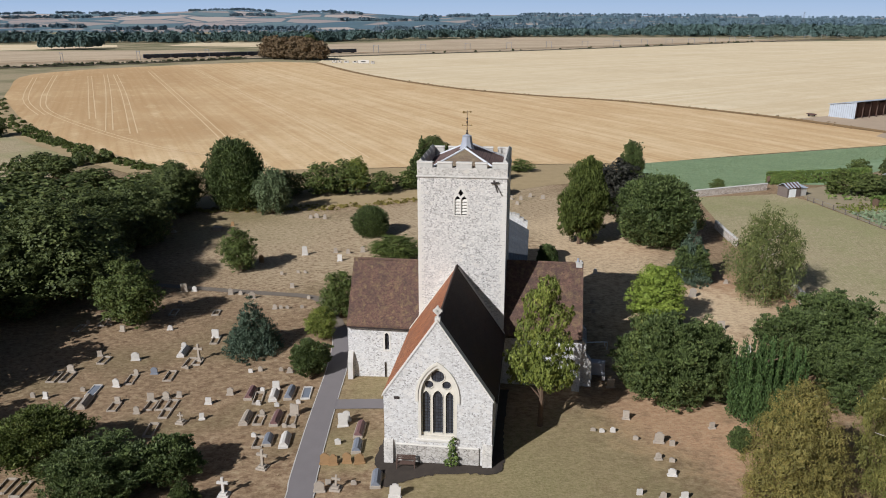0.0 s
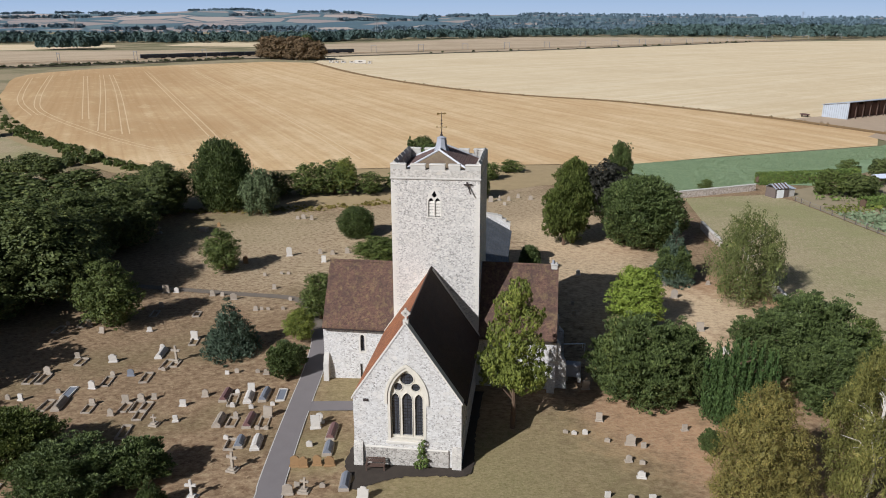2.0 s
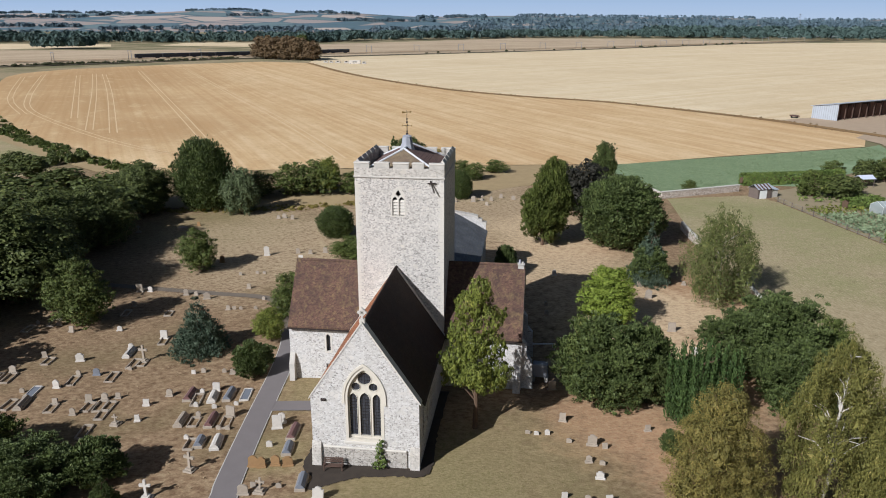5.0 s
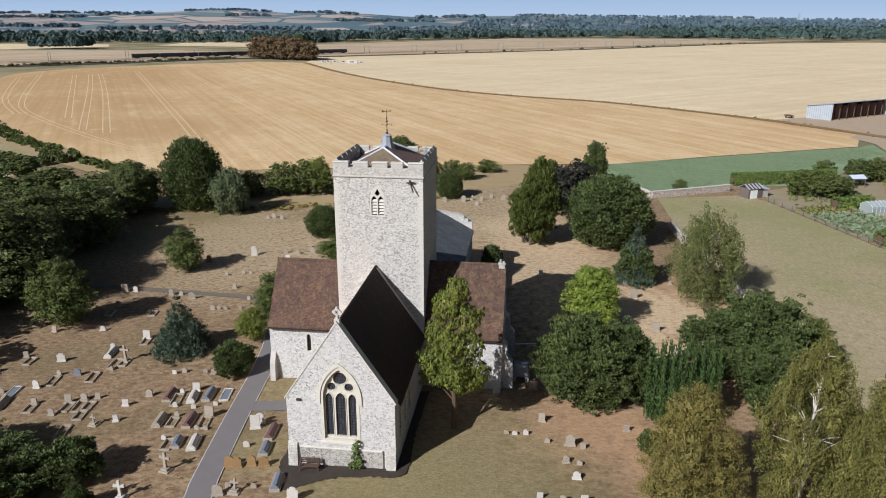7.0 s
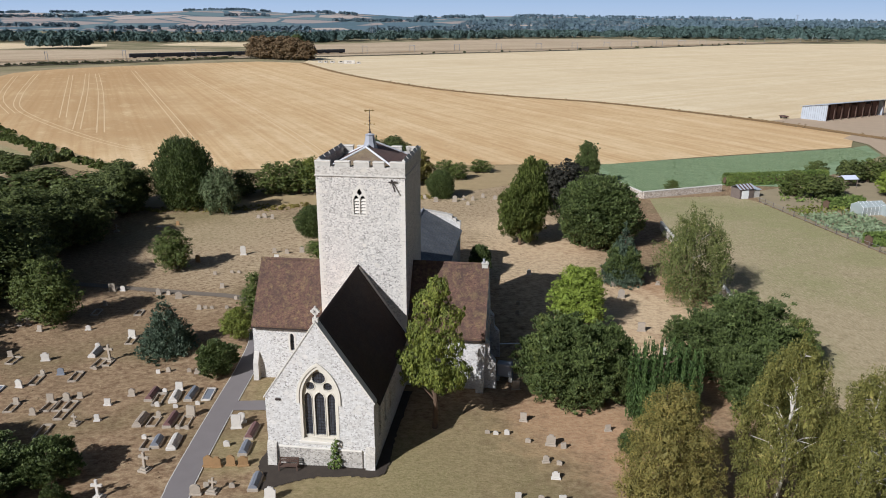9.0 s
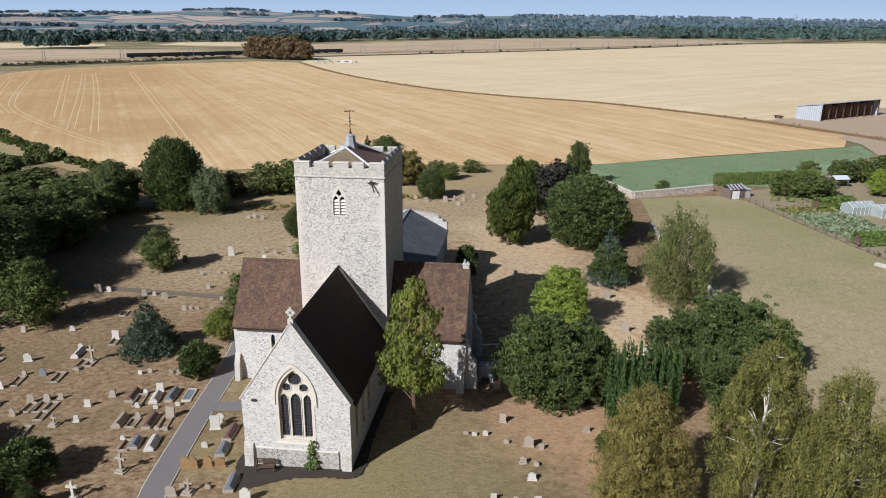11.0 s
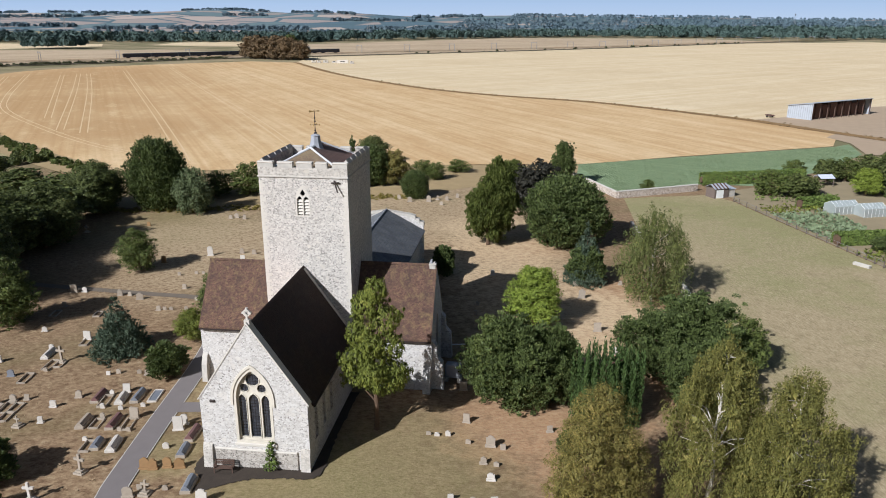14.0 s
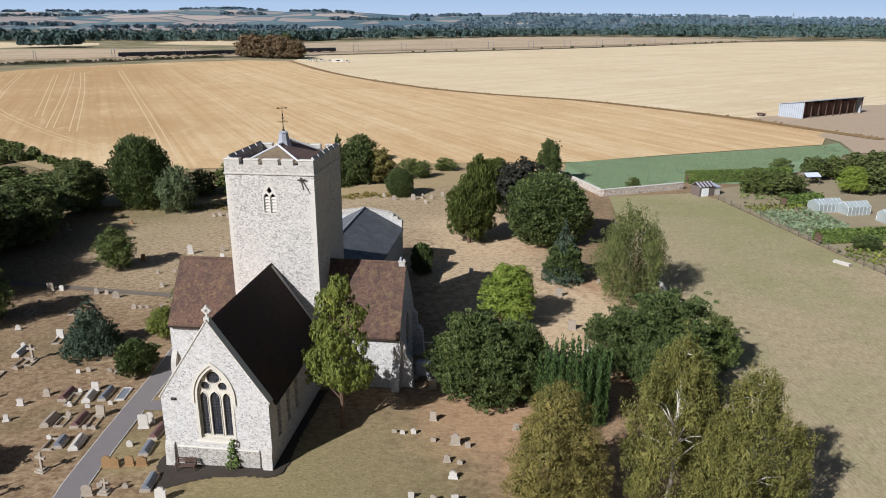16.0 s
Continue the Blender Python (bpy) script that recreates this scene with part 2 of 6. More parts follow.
def meadow_mat():
    """Dry mown grass with mowing streaks and greener patches."""
    k = Mat("dry_meadow", 0.95, spec=0.1)
    p = k.world_pos()
    q = k.mapped(p, (1, 1, 1), (0, 0, radians(-16)))
    streak = k.noise(1.0, 7, k.mapped(q, (4.2, 1.0, 1)), 0.8)
    patch = k.noise(0.055, 5, p, 0.6)
    mott = k.noise(0.6, 6, p, 0.7)
    fine = k.noise(3.5, 5, p, 0.7)
    col = k.ramp(streak, [(0.3, srgb(136, 121, 91)), (0.5, srgb(165, 148, 116)), (0.68, srgb(190, 174, 142))])
    col = k.mix(k.math("MULTIPLY", k.step(patch, 0.46, 0.6), 0.55), col, srgb(134, 134, 86))
    for centre, r in (((46, 84, 0), 24), ((56, 64, 0), 11), ((50, 48, 0), 9)):
        green = k.t.nodes.new("ShaderNodeVectorMath")
        green.operation = "DISTANCE"
        k.link(p, green.inputs[0])
        green.inputs[1].default_value = centre
        edge = k.math("ADD", k.math("DIVIDE", green.outputs["Value"], r), k.math("MULTIPLY", k.math("SUBTRACT", mott, 0.5), 1.4))
        col = k.mix(k.math("MULTIPLY", k.math("MULTIPLY", k.step(edge, 1.2, 0.4), k.step(streak, 0.66, 0.36)), 0.6), col, k.mix(k.step(fine, 0.35, 0.65), srgb(114, 120, 70), srgb(146, 144, 98)))
    col = k.mix(k.math("MULTIPLY", k.step(mott, 0.5, 0.72), 0.5), col, srgb(120, 108, 80))
    col = k.mix(k.math("MULTIPLY", k.step(fine, 0.5, 0.75), 0.45), col, srgb(104, 96, 66))
    grain = k.noise(1.0, 5, k.mapped(q, (9.0, 3.0, 1)), 0.75)
    col = k.mix(k.math("MULTIPLY", k.step(grain, 0.53, 0.72), 0.5), col, srgb(204, 190, 158))
    col = k.mix(k.math("MULTIPLY", k.step(grain, 0.47, 0.28), 0.5), col, srgb(98, 88, 62))
    k.bump(k.math("ADD", fine, streak), 0.45, 0.06)
    return k.done(col)


M = {}
M["ground"] = ground_mat()
M["wheat_a"] = field_mat("wheat_stubble", srgb(203, 172, 128), srgb(219, 194, 153), srgb(184, 148, 103), radians(-32), 1.6, 0.6, ((-240, 330, 90), (-170, 230, 60), (-270, 420, 70), (-110, 170, 40)))
M["wheat_b"] = field_mat("pale_stubble", srgb(214, 193, 156), srgb(224, 207, 174), srgb(198, 174, 136), radians(46), 3.0, 0.5)
M["wheat_c"] = field_mat("far_stubble", srgb(184, 163, 134), srgb(198, 178, 150), srgb(156, 136, 110), radians(46), 6.0, 0.6)
M["meadow"] = meadow_mat()
M["crop_soil"] = field_mat("green_crop_ground", srgb(126, 143, 108), srgb(143, 158, 123), srgb(109, 126, 92), radians(-64), 0.9, 0.8)
M["plot_soil"] = plain("allotment_earth", srgb(144, 130, 102), 0.95, vary=0.3, scale=0.25, bump=0.5)
M["shed_wood"] = plain("grey_shed_boards", srgb(104, 92, 84), 0.9, vary=0.3, scale=2.0, bump=0.3)
M["tramline"] = plain("tramline_straw", srgb(209, 183, 143), 0.95, vary=0.12, scale=0.3)
M["cutting"] = plain("railway_scrub_bank", srgb(84, 76, 58), 0.95, vary=0.35, scale=0.2, bump=0.5)
M["rough"] = plain("rough_dry_grass", srgb(158, 137, 100), 0.95, vary=0.35, scale=0.5, bump=0.6)
M["verge"] = plain("brown_verge", srgb(136, 108, 70), 0.95, vary=0.35, scale=0.3, bump=0.6)
M["bare"] = plain("bare_soil", srgb(170, 149, 124), 0.95, vary=0.2, scale=0.3, bump=0.4)
M["asphalt"] = plain("worn_asphalt", srgb(117, 110, 107), 0.92, vary=0.14, scale=0.9, bump=0.2)
M["worn_track"] = plain("trodden_earth_path", srgb(112, 101, 88), 0.95, vary=0.25, scale=0.8, bump=0.4)
M["damp"] = plain("dark_gravel", srgb(62, 54, 46), 0.95, vary=0.5, scale=1.6, bump=0.6)
M["flint_tower"] = flint("tower_flint", srgb(210, 203, 193), srgb(180, 173, 164), srgb(124, 119, 113), 8.5, 0.32, 0.35, 0.15)
M["flint"] = flint("chancel_flint", srgb(208, 204, 198), srgb(184, 178, 170), srgb(130, 124, 117), 8.0, 0.28, 0.4, 0.4)
M["flint_plinth"] = flint("plinth_flint", srgb(188, 181, 170), srgb(160, 152, 142), srgb(106, 100, 93), 8.0, 0.35, 0.3, 0.15)
M["parapet"] = flint("parapet_rubble", srgb(198, 191, 180), srgb(178, 171, 160), srgb(146, 139, 130), 7.0, 0.3, 0.5)
M["ashlar"] = plain("limestone_ashlar", srgb(200, 193, 181), 0.85, vary=0.16, scale=1.4, bump=0.25)
M["lichen_stone"] = plain("weathered_parapet_stone", srgb(180, 174, 164), 0.9, vary=0.42, scale=2.2, bump=0.35)
# shade darkens the first tile colour; sun and orange lichen brighten the second
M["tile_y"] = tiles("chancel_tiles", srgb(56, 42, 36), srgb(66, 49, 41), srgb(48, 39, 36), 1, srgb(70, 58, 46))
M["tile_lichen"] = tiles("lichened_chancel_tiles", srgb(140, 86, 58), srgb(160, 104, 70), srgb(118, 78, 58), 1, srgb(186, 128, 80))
M["tile_x"] = tiles("transept_tiles", srgb(84, 63, 54), srgb(116, 88, 73), srgb(74, 58, 51), 0, srgb(132, 112, 78))
M["tile_gold"] = tiles("lichened_tower_tiles", srgb(118, 100, 80), srgb(130, 112, 88), srgb(104, 90, 76), 0, srgb(138, 124, 96))
M["pale_lead"] = plain("pale_lead_roll", srgb(196, 196, 196), 0.8, vary=0.2, scale=2.0)
M["window_stone"] = plain("golden_window_stone", srgb(200, 192, 176), 0.85, vary=0.25, scale=1.8, bump=0.25)
M["tile_tower"] = tiles("tower_roof_tiles", srgb(106, 84, 78), srgb(122, 96, 86), srgb(92, 76, 72), 0, srgb(124, 106, 94))
M["slate"] = tiles("slates", srgb(96, 98, 102), srgb(112, 114, 118), srgb(82, 84, 88), 1, srgb(118, 116, 106), 0.2, 0.3)
M["lead"] = plain("grey_lead", srgb(150, 151, 156), 0.8, 0.0, vary=0.2, scale=2.0)
M["iron"] = plain("dark_iron", srgb(62, 54, 50), 0.6, 0.4, vary=0.3, scale=6.0)
M["gilt"] = plain("dull_gilding", srgb(176, 148, 96), 0.5, 0.5, vary=0.2, scale=6.0)
M["wood"] = plain("weathered_oak", srgb(86, 68, 58), 0.8, vary=0.3, scale=5.0, bump=0.2)
M["dark"] = plain("dark_void", srgb(30, 28, 28), 0.9, vary=0.2)
M["bark"] = plain("brown_bark", srgb(92, 74, 58), 0.95, vary=0.4, scale=4.0, bump=0.6)
M["birch_bark"] = plain("pale_birch_bark", srgb(190, 182, 170), 0.85, vary=0.3, scale=5.0, bump=0.3)
M["white_stone"] = plain("pale_headstone", srgb(190, 183, 172), 0.85, vary=0.22, scale=4.0, bump=0.15)
M["grey_stone"] = plain("lichened_headstone", srgb(156, 144, 128), 0.92, vary=0.3, scale=4.0, bump=0.35)
M["brown_stone"] = plain("brown_sandstone", srgb(142, 112, 76), 0.92, vary=0.25, scale=4.0, bump=0.3)
M["red_stone"] = plain("red_granite", srgb(112, 84, 80), 0.5, vary=0.2, scale=8.0)
M["dark_stone"] = plain("blue_grey_granite", srgb(116, 119, 125), 0.5, vary=0.2, scale=8.0)
M["barn_tin"] = plain("galvanised_sheet", srgb(176, 181, 187), 0.5, 0.2, vary=0.25, scale=0.6)
M["barn_rust"] = plain("rusted_sheet", srgb(98, 74, 66), 0.8, 0.1, vary=0.35, scale=0.5)
M["white_paint"] = plain("white_paint", srgb(228, 228, 224), 0.6, vary=0.08, scale=1.0)
M["blue_paint"] = plain("pale_canopy", srgb(196, 200, 212), 0.5, vary=0.1, scale=1.0)
M["train"] = plain("dark_navy_train", srgb(34, 38, 50), 0.35, vary=0.2, scale=0.2)
M["steel"] = plain("grey_steel", srgb(140, 142, 144), 0.6, 0.3, vary=0.15)

k = Mat("leaded_glass", 0.12, spec=0.6)
br = k.t.nodes.new("ShaderNodeTexBrick")
sepx = k.t.nodes.new("ShaderNodeSeparateXYZ")
combx = k.t.nodes.new("ShaderNodeCombineXYZ")
k.link(k.pos, sepx.inputs[0]), k.link(sepx.outputs[0], combx.inputs[0]), k.link(sepx.outputs[2], combx.inputs[1])
k.link(combx.outputs[0], br.inputs["Vector"])
br.offset = 0.0
for key, v in (("Scale", 1.0), ("Brick Width", 0.2), ("Row Height", 0.26), ("Mortar Size", 0.016)):
    br.inputs[key].default_value = v
br.inputs["Color1"].default_value, br.inputs["Color2"].default_value, br.inputs["Mortar"].default_value = srgb(46, 48, 54), srgb(60, 62, 68), srgb(22, 22, 24)
M["glass"] = k.done(br.outputs["Color"])
k = Mat("clear_greenhouse_glass", 0.1, spec=0.8)
k.b.inputs["Alpha"].default_value = 0.5
M["pane"] = k.done(srgb(186, 194, 192))

M["leaf_broad"] = leaf_mat("dark_broad_leaf", srgb(44, 52, 28), srgb(95, 103, 54), srgb(130, 130, 74))
M["leaf_hedge"] = leaf_mat("hedge_leaf", srgb(62, 78, 36), srgb(112, 128, 62), srgb(138, 144, 76))
M["leaf_weeping"] = leaf_mat("grey_green_leaf", srgb(56, 66, 42), srgb(108, 119, 80), srgb(138, 144, 104))
M["leaf_maple"] = leaf_mat("mid_green_leaf", srgb(50, 58, 26), srgb(96, 106, 50), srgb(126, 122, 64))
M["leaf_cypress"] = leaf_mat("cypress_sprays", srgb(40, 54, 27), srgb(80, 100, 52), srgb(106, 122, 68), 0.1)
M["leaf_yew"] = leaf_mat("yew_needles", srgb(42, 51, 29), srgb(92, 104, 55), srgb(126, 131, 79), 0.14)
M["leaf_olive"] = leaf_mat("olive_yew_needles", srgb(43, 49, 20), srgb(93, 102, 45), srgb(122, 122, 62), 0.12)
M["leaf_purple"] = leaf_mat("dark_copper_leaf", srgb(34, 34, 30), srgb(58, 56, 46), srgb(74, 68, 54), 0.12)
M["leaf_blue"] = leaf_mat("blue_green_needles", srgb(48, 59, 46), srgb(92, 106, 84), srgb(128, 138, 118), 0.12)
M["leaf_lime"] = leaf_mat("bright_lime_leaf", srgb(78, 92, 30), srgb(138, 152, 60), srgb(172, 178, 88), 0.2)
M["leaf_birch"] = leaf_mat("birch_leaf", srgb(66, 68, 30), srgb(126, 122, 62), srgb(160, 146, 84), 0.2)
M["leaf_willow"] = leaf_mat("grey_green_birch_leaf", srgb(62, 68, 35), srgb(110, 115, 62), srgb(142, 139, 82), 0.16)
M["leaf_gold"] = leaf_mat("bronze_green_leaf", srgb(72, 70, 33), srgb(131, 120, 62), srgb(160, 139, 80), 0.16)
M["leaf_syc"] = leaf_mat("yellow_green_leaf", srgb(66, 76, 28), srgb(122, 128, 54), srgb(160, 158, 76), 0.18)
M["leaf_brown"] = leaf_mat("russet_leaf", srgb(82, 68, 48), srgb(122, 101, 73), srgb(134, 116, 84), 0.2)
M["leaf_crop"] = leaf_mat("crop_leaf", srgb(116, 132, 98), srgb(146, 159, 122), srgb(160, 169, 134), 0.3)
M["leaf_scrub"] = leaf_mat("dull_scrub", srgb(50, 54, 36), srgb(82, 84, 54), srgb(104, 98, 68), 0.1)
M["leaf_rough"] = leaf_mat("yellowing_long_grass", srgb(112, 102, 50), srgb(144, 130, 70), srgb(168, 150, 94), 0.25, 0.8)
M["leaf_dry"] = leaf_mat("dry_grass_blade", srgb(124, 104, 76), srgb(158, 138, 106), srgb(178, 158, 124), 0.3)
# aerial haze is mixed into these two leaf colours, more in the second
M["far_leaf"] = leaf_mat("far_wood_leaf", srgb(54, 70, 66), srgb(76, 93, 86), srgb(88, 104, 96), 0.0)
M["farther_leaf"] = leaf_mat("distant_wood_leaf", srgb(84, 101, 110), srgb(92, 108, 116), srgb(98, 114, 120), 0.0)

# ---- mesh helpers ----


def ease(a):
    a = min(1.0, max(0.0, a))
    return a * a * (3 - 2 * a)


def gz(x, y):
    """Height of the churchyard: it falls away gently on one side."""
    return -1.2 * ease((5 - x) / 38) * (1 - ease((y - 60) / 80))


def thing(name, label, category, at=(0, 0, 0), rz=0.0, group="", scale=(1, 1, 1), kind=""):
    ob = new(name)
    ob.location, ob.rotation_euler, ob.scale = at, (0, 0, radians(rz)), scale
    return tagged(ob, label, category, group, kind)


def mesh_of(name, verts, faces, material):
    me = bpy.data.meshes.new(name)
    me.from_pydata(verts, [], faces)
    me.materials.append(material)
    return me


def part(name, data, material=None, parent=None, label="", at=None, rot=None):
    """Links a bmesh, a (verts, faces) pair or a mesh as one object under a thing or part."""
    if isinstance(data, bmesh.types.BMesh):
        me = bpy.data.meshes.new(name)
        bmesh.ops.recalc_face_normals(data, faces=data.faces)
        data.to_mesh(me)
        data.free()
        me.materials.append(material)
    elif isinstance(data, tuple):
        me = mesh_of(name, data[0], data[1], material)
    else:
        me = data
    ob = new(name, me)
    ob.parent = parent
    if at is not None:
        ob.location = at
    if rot is not None:
        ob.rotation_euler = [radians(a) for a in rot]
    return tagged(ob, label)


def box(x0, x1, y0, y1, z0, z1, bevel=0.0, bm=None):
    bm = bm or bmesh.new()
    r = bmesh.ops.create_cube(bm, size=1.0, matrix=Matrix.LocRotScale(((x0 + x1) / 2, (y0 + y1) / 2, (z0 + z1) / 2), None, (x1 - x0, y1 - y0, z1 - z0)))
    if bevel:
        bmesh.ops.bevel(bm, geom=list({e for v in r["verts"] for e in v.link_edges}), offset=bevel, segments=1, affect="EDGES")
    return bm


def rod(a, b, r0, r1=None, sides=8, bm=None):
    bm = bm or bmesh.new()
    a, b = Vector(a), Vector(b)
    q = (b - a).to_track_quat("Z", "Y").to_matrix().to_4x4()
    bmesh.ops.create_cone(bm, cap_ends=True, segments=sides, radius1=r0, radius2=r0 if r1 is None else r1, depth=(b - a).length, matrix=Matrix.Translation((a + b) / 2) @ q)
    return bm


def plate(outer, holes, d0, d1, place):
    """A wall or panel cut from an outline with holes, from depth d0 to d1; place(u, v, d) gives the point."""
    from mathutils.geometry import tessellate_polygon
    loops = [list(outer)] + [list(h) for h in holes]
    flat = [p for l in loops for p in l]
    tris = tessellate_polygon([[Vector((u, v, 0)) for u, v in l] for l in loops])
    n = len(flat)
    verts = [place(u, v, d0) for u, v in flat] + [place(u, v, d1) for u, v in flat]
    faces = [tuple(t) for t in tris] + [tuple(i + n for i in reversed(t)) for t in tris]
    s = 0
    for l in loops:
        for i in range(len(l)):
            a, b = s + i, s + (i + 1) % len(l)
            faces.append((a, b, b + n, a + n))
        s += len(l)
    bm = bmesh.new()
    vs = [bm.verts.new(v) for v in verts]
    for f in faces:
        try:
            bm.faces.new([vs[i] for i in f])
        except ValueError:
            pass
    return bm


def arch(cx, hw, z0, zs, za, n=7):
    """Outline of a pointed opening: half width, sill, springing, apex."""
    rise = za - zs
    c = (rise * rise - hw * hw) / (2 * hw)
    rad = c + hw
    top = math.atan2(rise, c)
    right = [(cx - c + rad * math.cos(top * i / n), zs + rad * math.sin(top * i / n)) for i in range(n + 1)]
    left = [(2 * cx - u, v) for u, v in reversed(right[:-1])]
    return [(cx + hw, z0)] + right + left + [(cx - hw, z0)]


def ring(cx, cz, r, n=20):
    return [(cx + r * math.cos(2 * math.pi * i / n), cz + r * math.sin(2 * math.pi * i / n)) for i in range(n)]


def facing_y(u, v, d):
    return (u, d, v)


def facing_x(u, v, d):
    return (d, u, v)


def sheet(name, outline, lift, material, label, category="", step=None, kind="structure"):
    """A flat piece of ground cover that follows the land."""
    from mathutils.geometry import tessellate_polygon
    bm = bmesh.new()
    vs = [bm.verts.new((x, y, 0)) for x, y in outline]
    bm.faces.new(vs)
    bmesh.ops.triangulate(bm, faces=bm.faces)
    if step:
        for _ in range(7):
            long = [e for e in bm.edges if e.calc_length() > step]
            if not long:
                break
            bmesh.ops.subdivide_edges(bm, edges=long, cuts=1)
            bmesh.ops.triangulate(bm, faces=bm.faces)
    for v in bm.verts:
        v.co.z = gz(v.co.x, v.co.y) + lift
    for f in bm.faces:
        f.normal_update()
        if f.normal.z < 0:
            f.normal_flip()
    me = bpy.data.meshes.new(name)
    bm.to_mesh(me)
    bm.free()
    me.materials.append(material)
    return tagged(new(name, me), label, category, kind=kind)


def smooth_line(pts, n=8):
    out = []
    for i in range(len(pts) - 1):
        p0, p1, p2, p3 = pts[max(i - 1, 0)], pts[i], pts[i + 1], pts[min(i + 2, len(pts) - 1)]
        for j in range(n):
            t = j / n
            out.append(tuple(0.5 * (2 * b + (c - a) * t + (2 * a - 5 * b + 4 * c - d) * t * t + (3 * b - a - 3 * c + d) * t ** 3) for a, b, c, d in zip(p0, p1, p2, p3)))
    return out + [tuple(pts[-1])]


def strip(name, line, width, lift, material, label, category="", kind="structure", n=8):
    pts = smooth_line(line, n)
    verts, faces = [], []
    for i, (x, y) in enumerate(pts):
        a, b = pts[max(i - 1, 0)], pts[min(i + 1, len(pts) - 1)]
        dx, dy = b[0] - a[0], b[1] - a[1]
        l = math.hypot(dx, dy)
        nx, ny = -dy / l * width / 2, dx / l * width / 2
        for s in (1, 0, -1):
            verts.append((x + nx * s, y + ny * s, gz(x + nx * s, y + ny * s) + lift))
        if i:
            for c in (0, 1):
                faces.append((3 * i - 3 + c, 3 * i + c, 3 * i + c + 1, 3 * i - 2 + c)[::-1])
    return tagged(new(name, mesh_of(name, verts, faces, material)), label, category, kind=kind)


# ---- foliage ----


def leaves(pos, nrm, size, rnd, long=1.3, axis=None):
    """Small folded leaf sprays as one (verts, faces) pair; axis gives the way that each one grows."""
    n = len(pos)
    nrm = nrm / (np.linalg.norm(nrm, axis=1, keepdims=True) + 1e-9)
    t = np.cross(nrm, rnd.normal(size=(n, 3))) if axis is None else axis
    t = t / (np.linalg.norm(t, axis=1, keepdims=True) + 1e-9)
    b = np.cross(nrm, t)
    b /= np.linalg.norm(b, axis=1, keepdims=True) + 1e-9
    s = (size * rnd.uniform(0.6, 1.35, n))[:, None]
    v = np.stack([pos - t * s * 0.5 * long, pos + b * s * 0.42 + nrm * s * 0.12, pos + t * s * 0.5 * long, pos - b * s * 0.42 + nrm * s * 0.12], 1).reshape(-1, 3)
    i = np.arange(n)[:, None] * 4
    return v, np.hstack([i, i + 1, i + 2, i + 3])


def crown_mesh(name, lobes, n, size, material, seed, droop=0.0, inner=0.12, fuzz=0.14, spray=44, reach=1.15, skin=0.4, core=0.05, grow=0.0):
    """A crown of leaf sprays: lobes (x, y, z, rx, ry, rz) carry a skin of leaves, and boughs that stand out with tufts of their own."""
    rnd = np.random.default_rng(seed)
    lob = np.array(lobes, float)
    w = lob[:, 3] * lob[:, 5]

    def on_lobes(count, deep, spread, inside):
        pick = rnd.choice(len(lob), count, p=w / w.sum())
        d = rnd.normal(size=(count, 3))
        d[:, 2] += 0.12
        d /= np.linalg.norm(d, axis=1, keepdims=True)
        rad = np.where(rnd.random(count) < deep, rnd.uniform(0.5, 0.85, count), 1 + rnd.normal(0, spread, count))
        c = lob[pick, :3] + d * lob[pick, 3:] * rad[:, None]
        keep = c[:, 2] > 0.1
        for j, l in enumerate(lob):
            keep &= ~((np.linalg.norm((c - l[:3]) / l[3:], axis=1) < inside) & (pick != j))
        return c[keep], d[keep]

    p1, d1 = on_lobes(int(n * skin * 1.5), 0.25, 0.07, 0.6)
    n1 = d1 + np.array((0, 0, 0.25)) + rnd.normal(0, 0.4, p1.shape)
    c, d = on_lobes(int(n * (1 - skin) / spray * 1.7), inner, fuzz, 0.8)
    i = np.repeat(np.arange(len(c)), spray)
    r = (lob[:, 3:].mean() * 0.22 + 0.06) * rnd.uniform(0.6, 1.4, len(c)) * reach
    e = rnd.normal(size=(len(i), 3))
    e /= np.linalg.norm(e, axis=1, keepdims=True)
    p2 = c[i] + e * (r[i] * rnd.random(len(i)) ** 0.45)[:, None] * np.array((1, 1, 0.62)) + d[i] * (r[i] * 0.25)[:, None]
    n2 = e * 0.8 + d[i] * 0.5 + np.array((0, 0, 0.35)) + rnd.normal(0, 0.3, (len(i), 3))
    pick = rnd.choice(len(lob), int(n * core) + 5, p=w / w.sum())
    d0 = rnd.normal(size=(len(pick), 3))
    d0 /= np.linalg.norm(d0, axis=1, keepdims=True)
    p0 = lob[pick, :3] + d0 * lob[pick, 3:] * rnd.uniform(0.2, 0.62, (len(pick), 1))
    pos, nrm = np.vstack([p1, p2, p0]), np.vstack([n1, n2, d0])
    if droop:
        pos[:, 2] -= droop * rnd.random(len(pos)) ** 2
    pos[:, 2] = np.maximum(pos[:, 2], 0.05)
    sizes = np.concatenate([np.full(len(p1), size * 1.25), np.full(len(p2), size), np.full(len(p0), min(size * 4, lob[:, 3].mean() * 0.4))])
    axis = None
    if droop:
        axis = np.array((0, 0, -1.0)) + rnd.normal(0, 0.75, pos.shape)
    elif grow:
        axis = nrm * 0.6 + np.array((0, 0, grow)) + rnd.normal(0, 0.35, pos.shape)
        nrm = nrm + rnd.normal(0, 0.5, pos.shape)
    v, f = leaves(pos, nrm, sizes, rnd, 1.4 if axis is None else (1.9 if droop else 2.1), axis)
    return mesh_of(name, v.tolist(), f.tolist(), material)


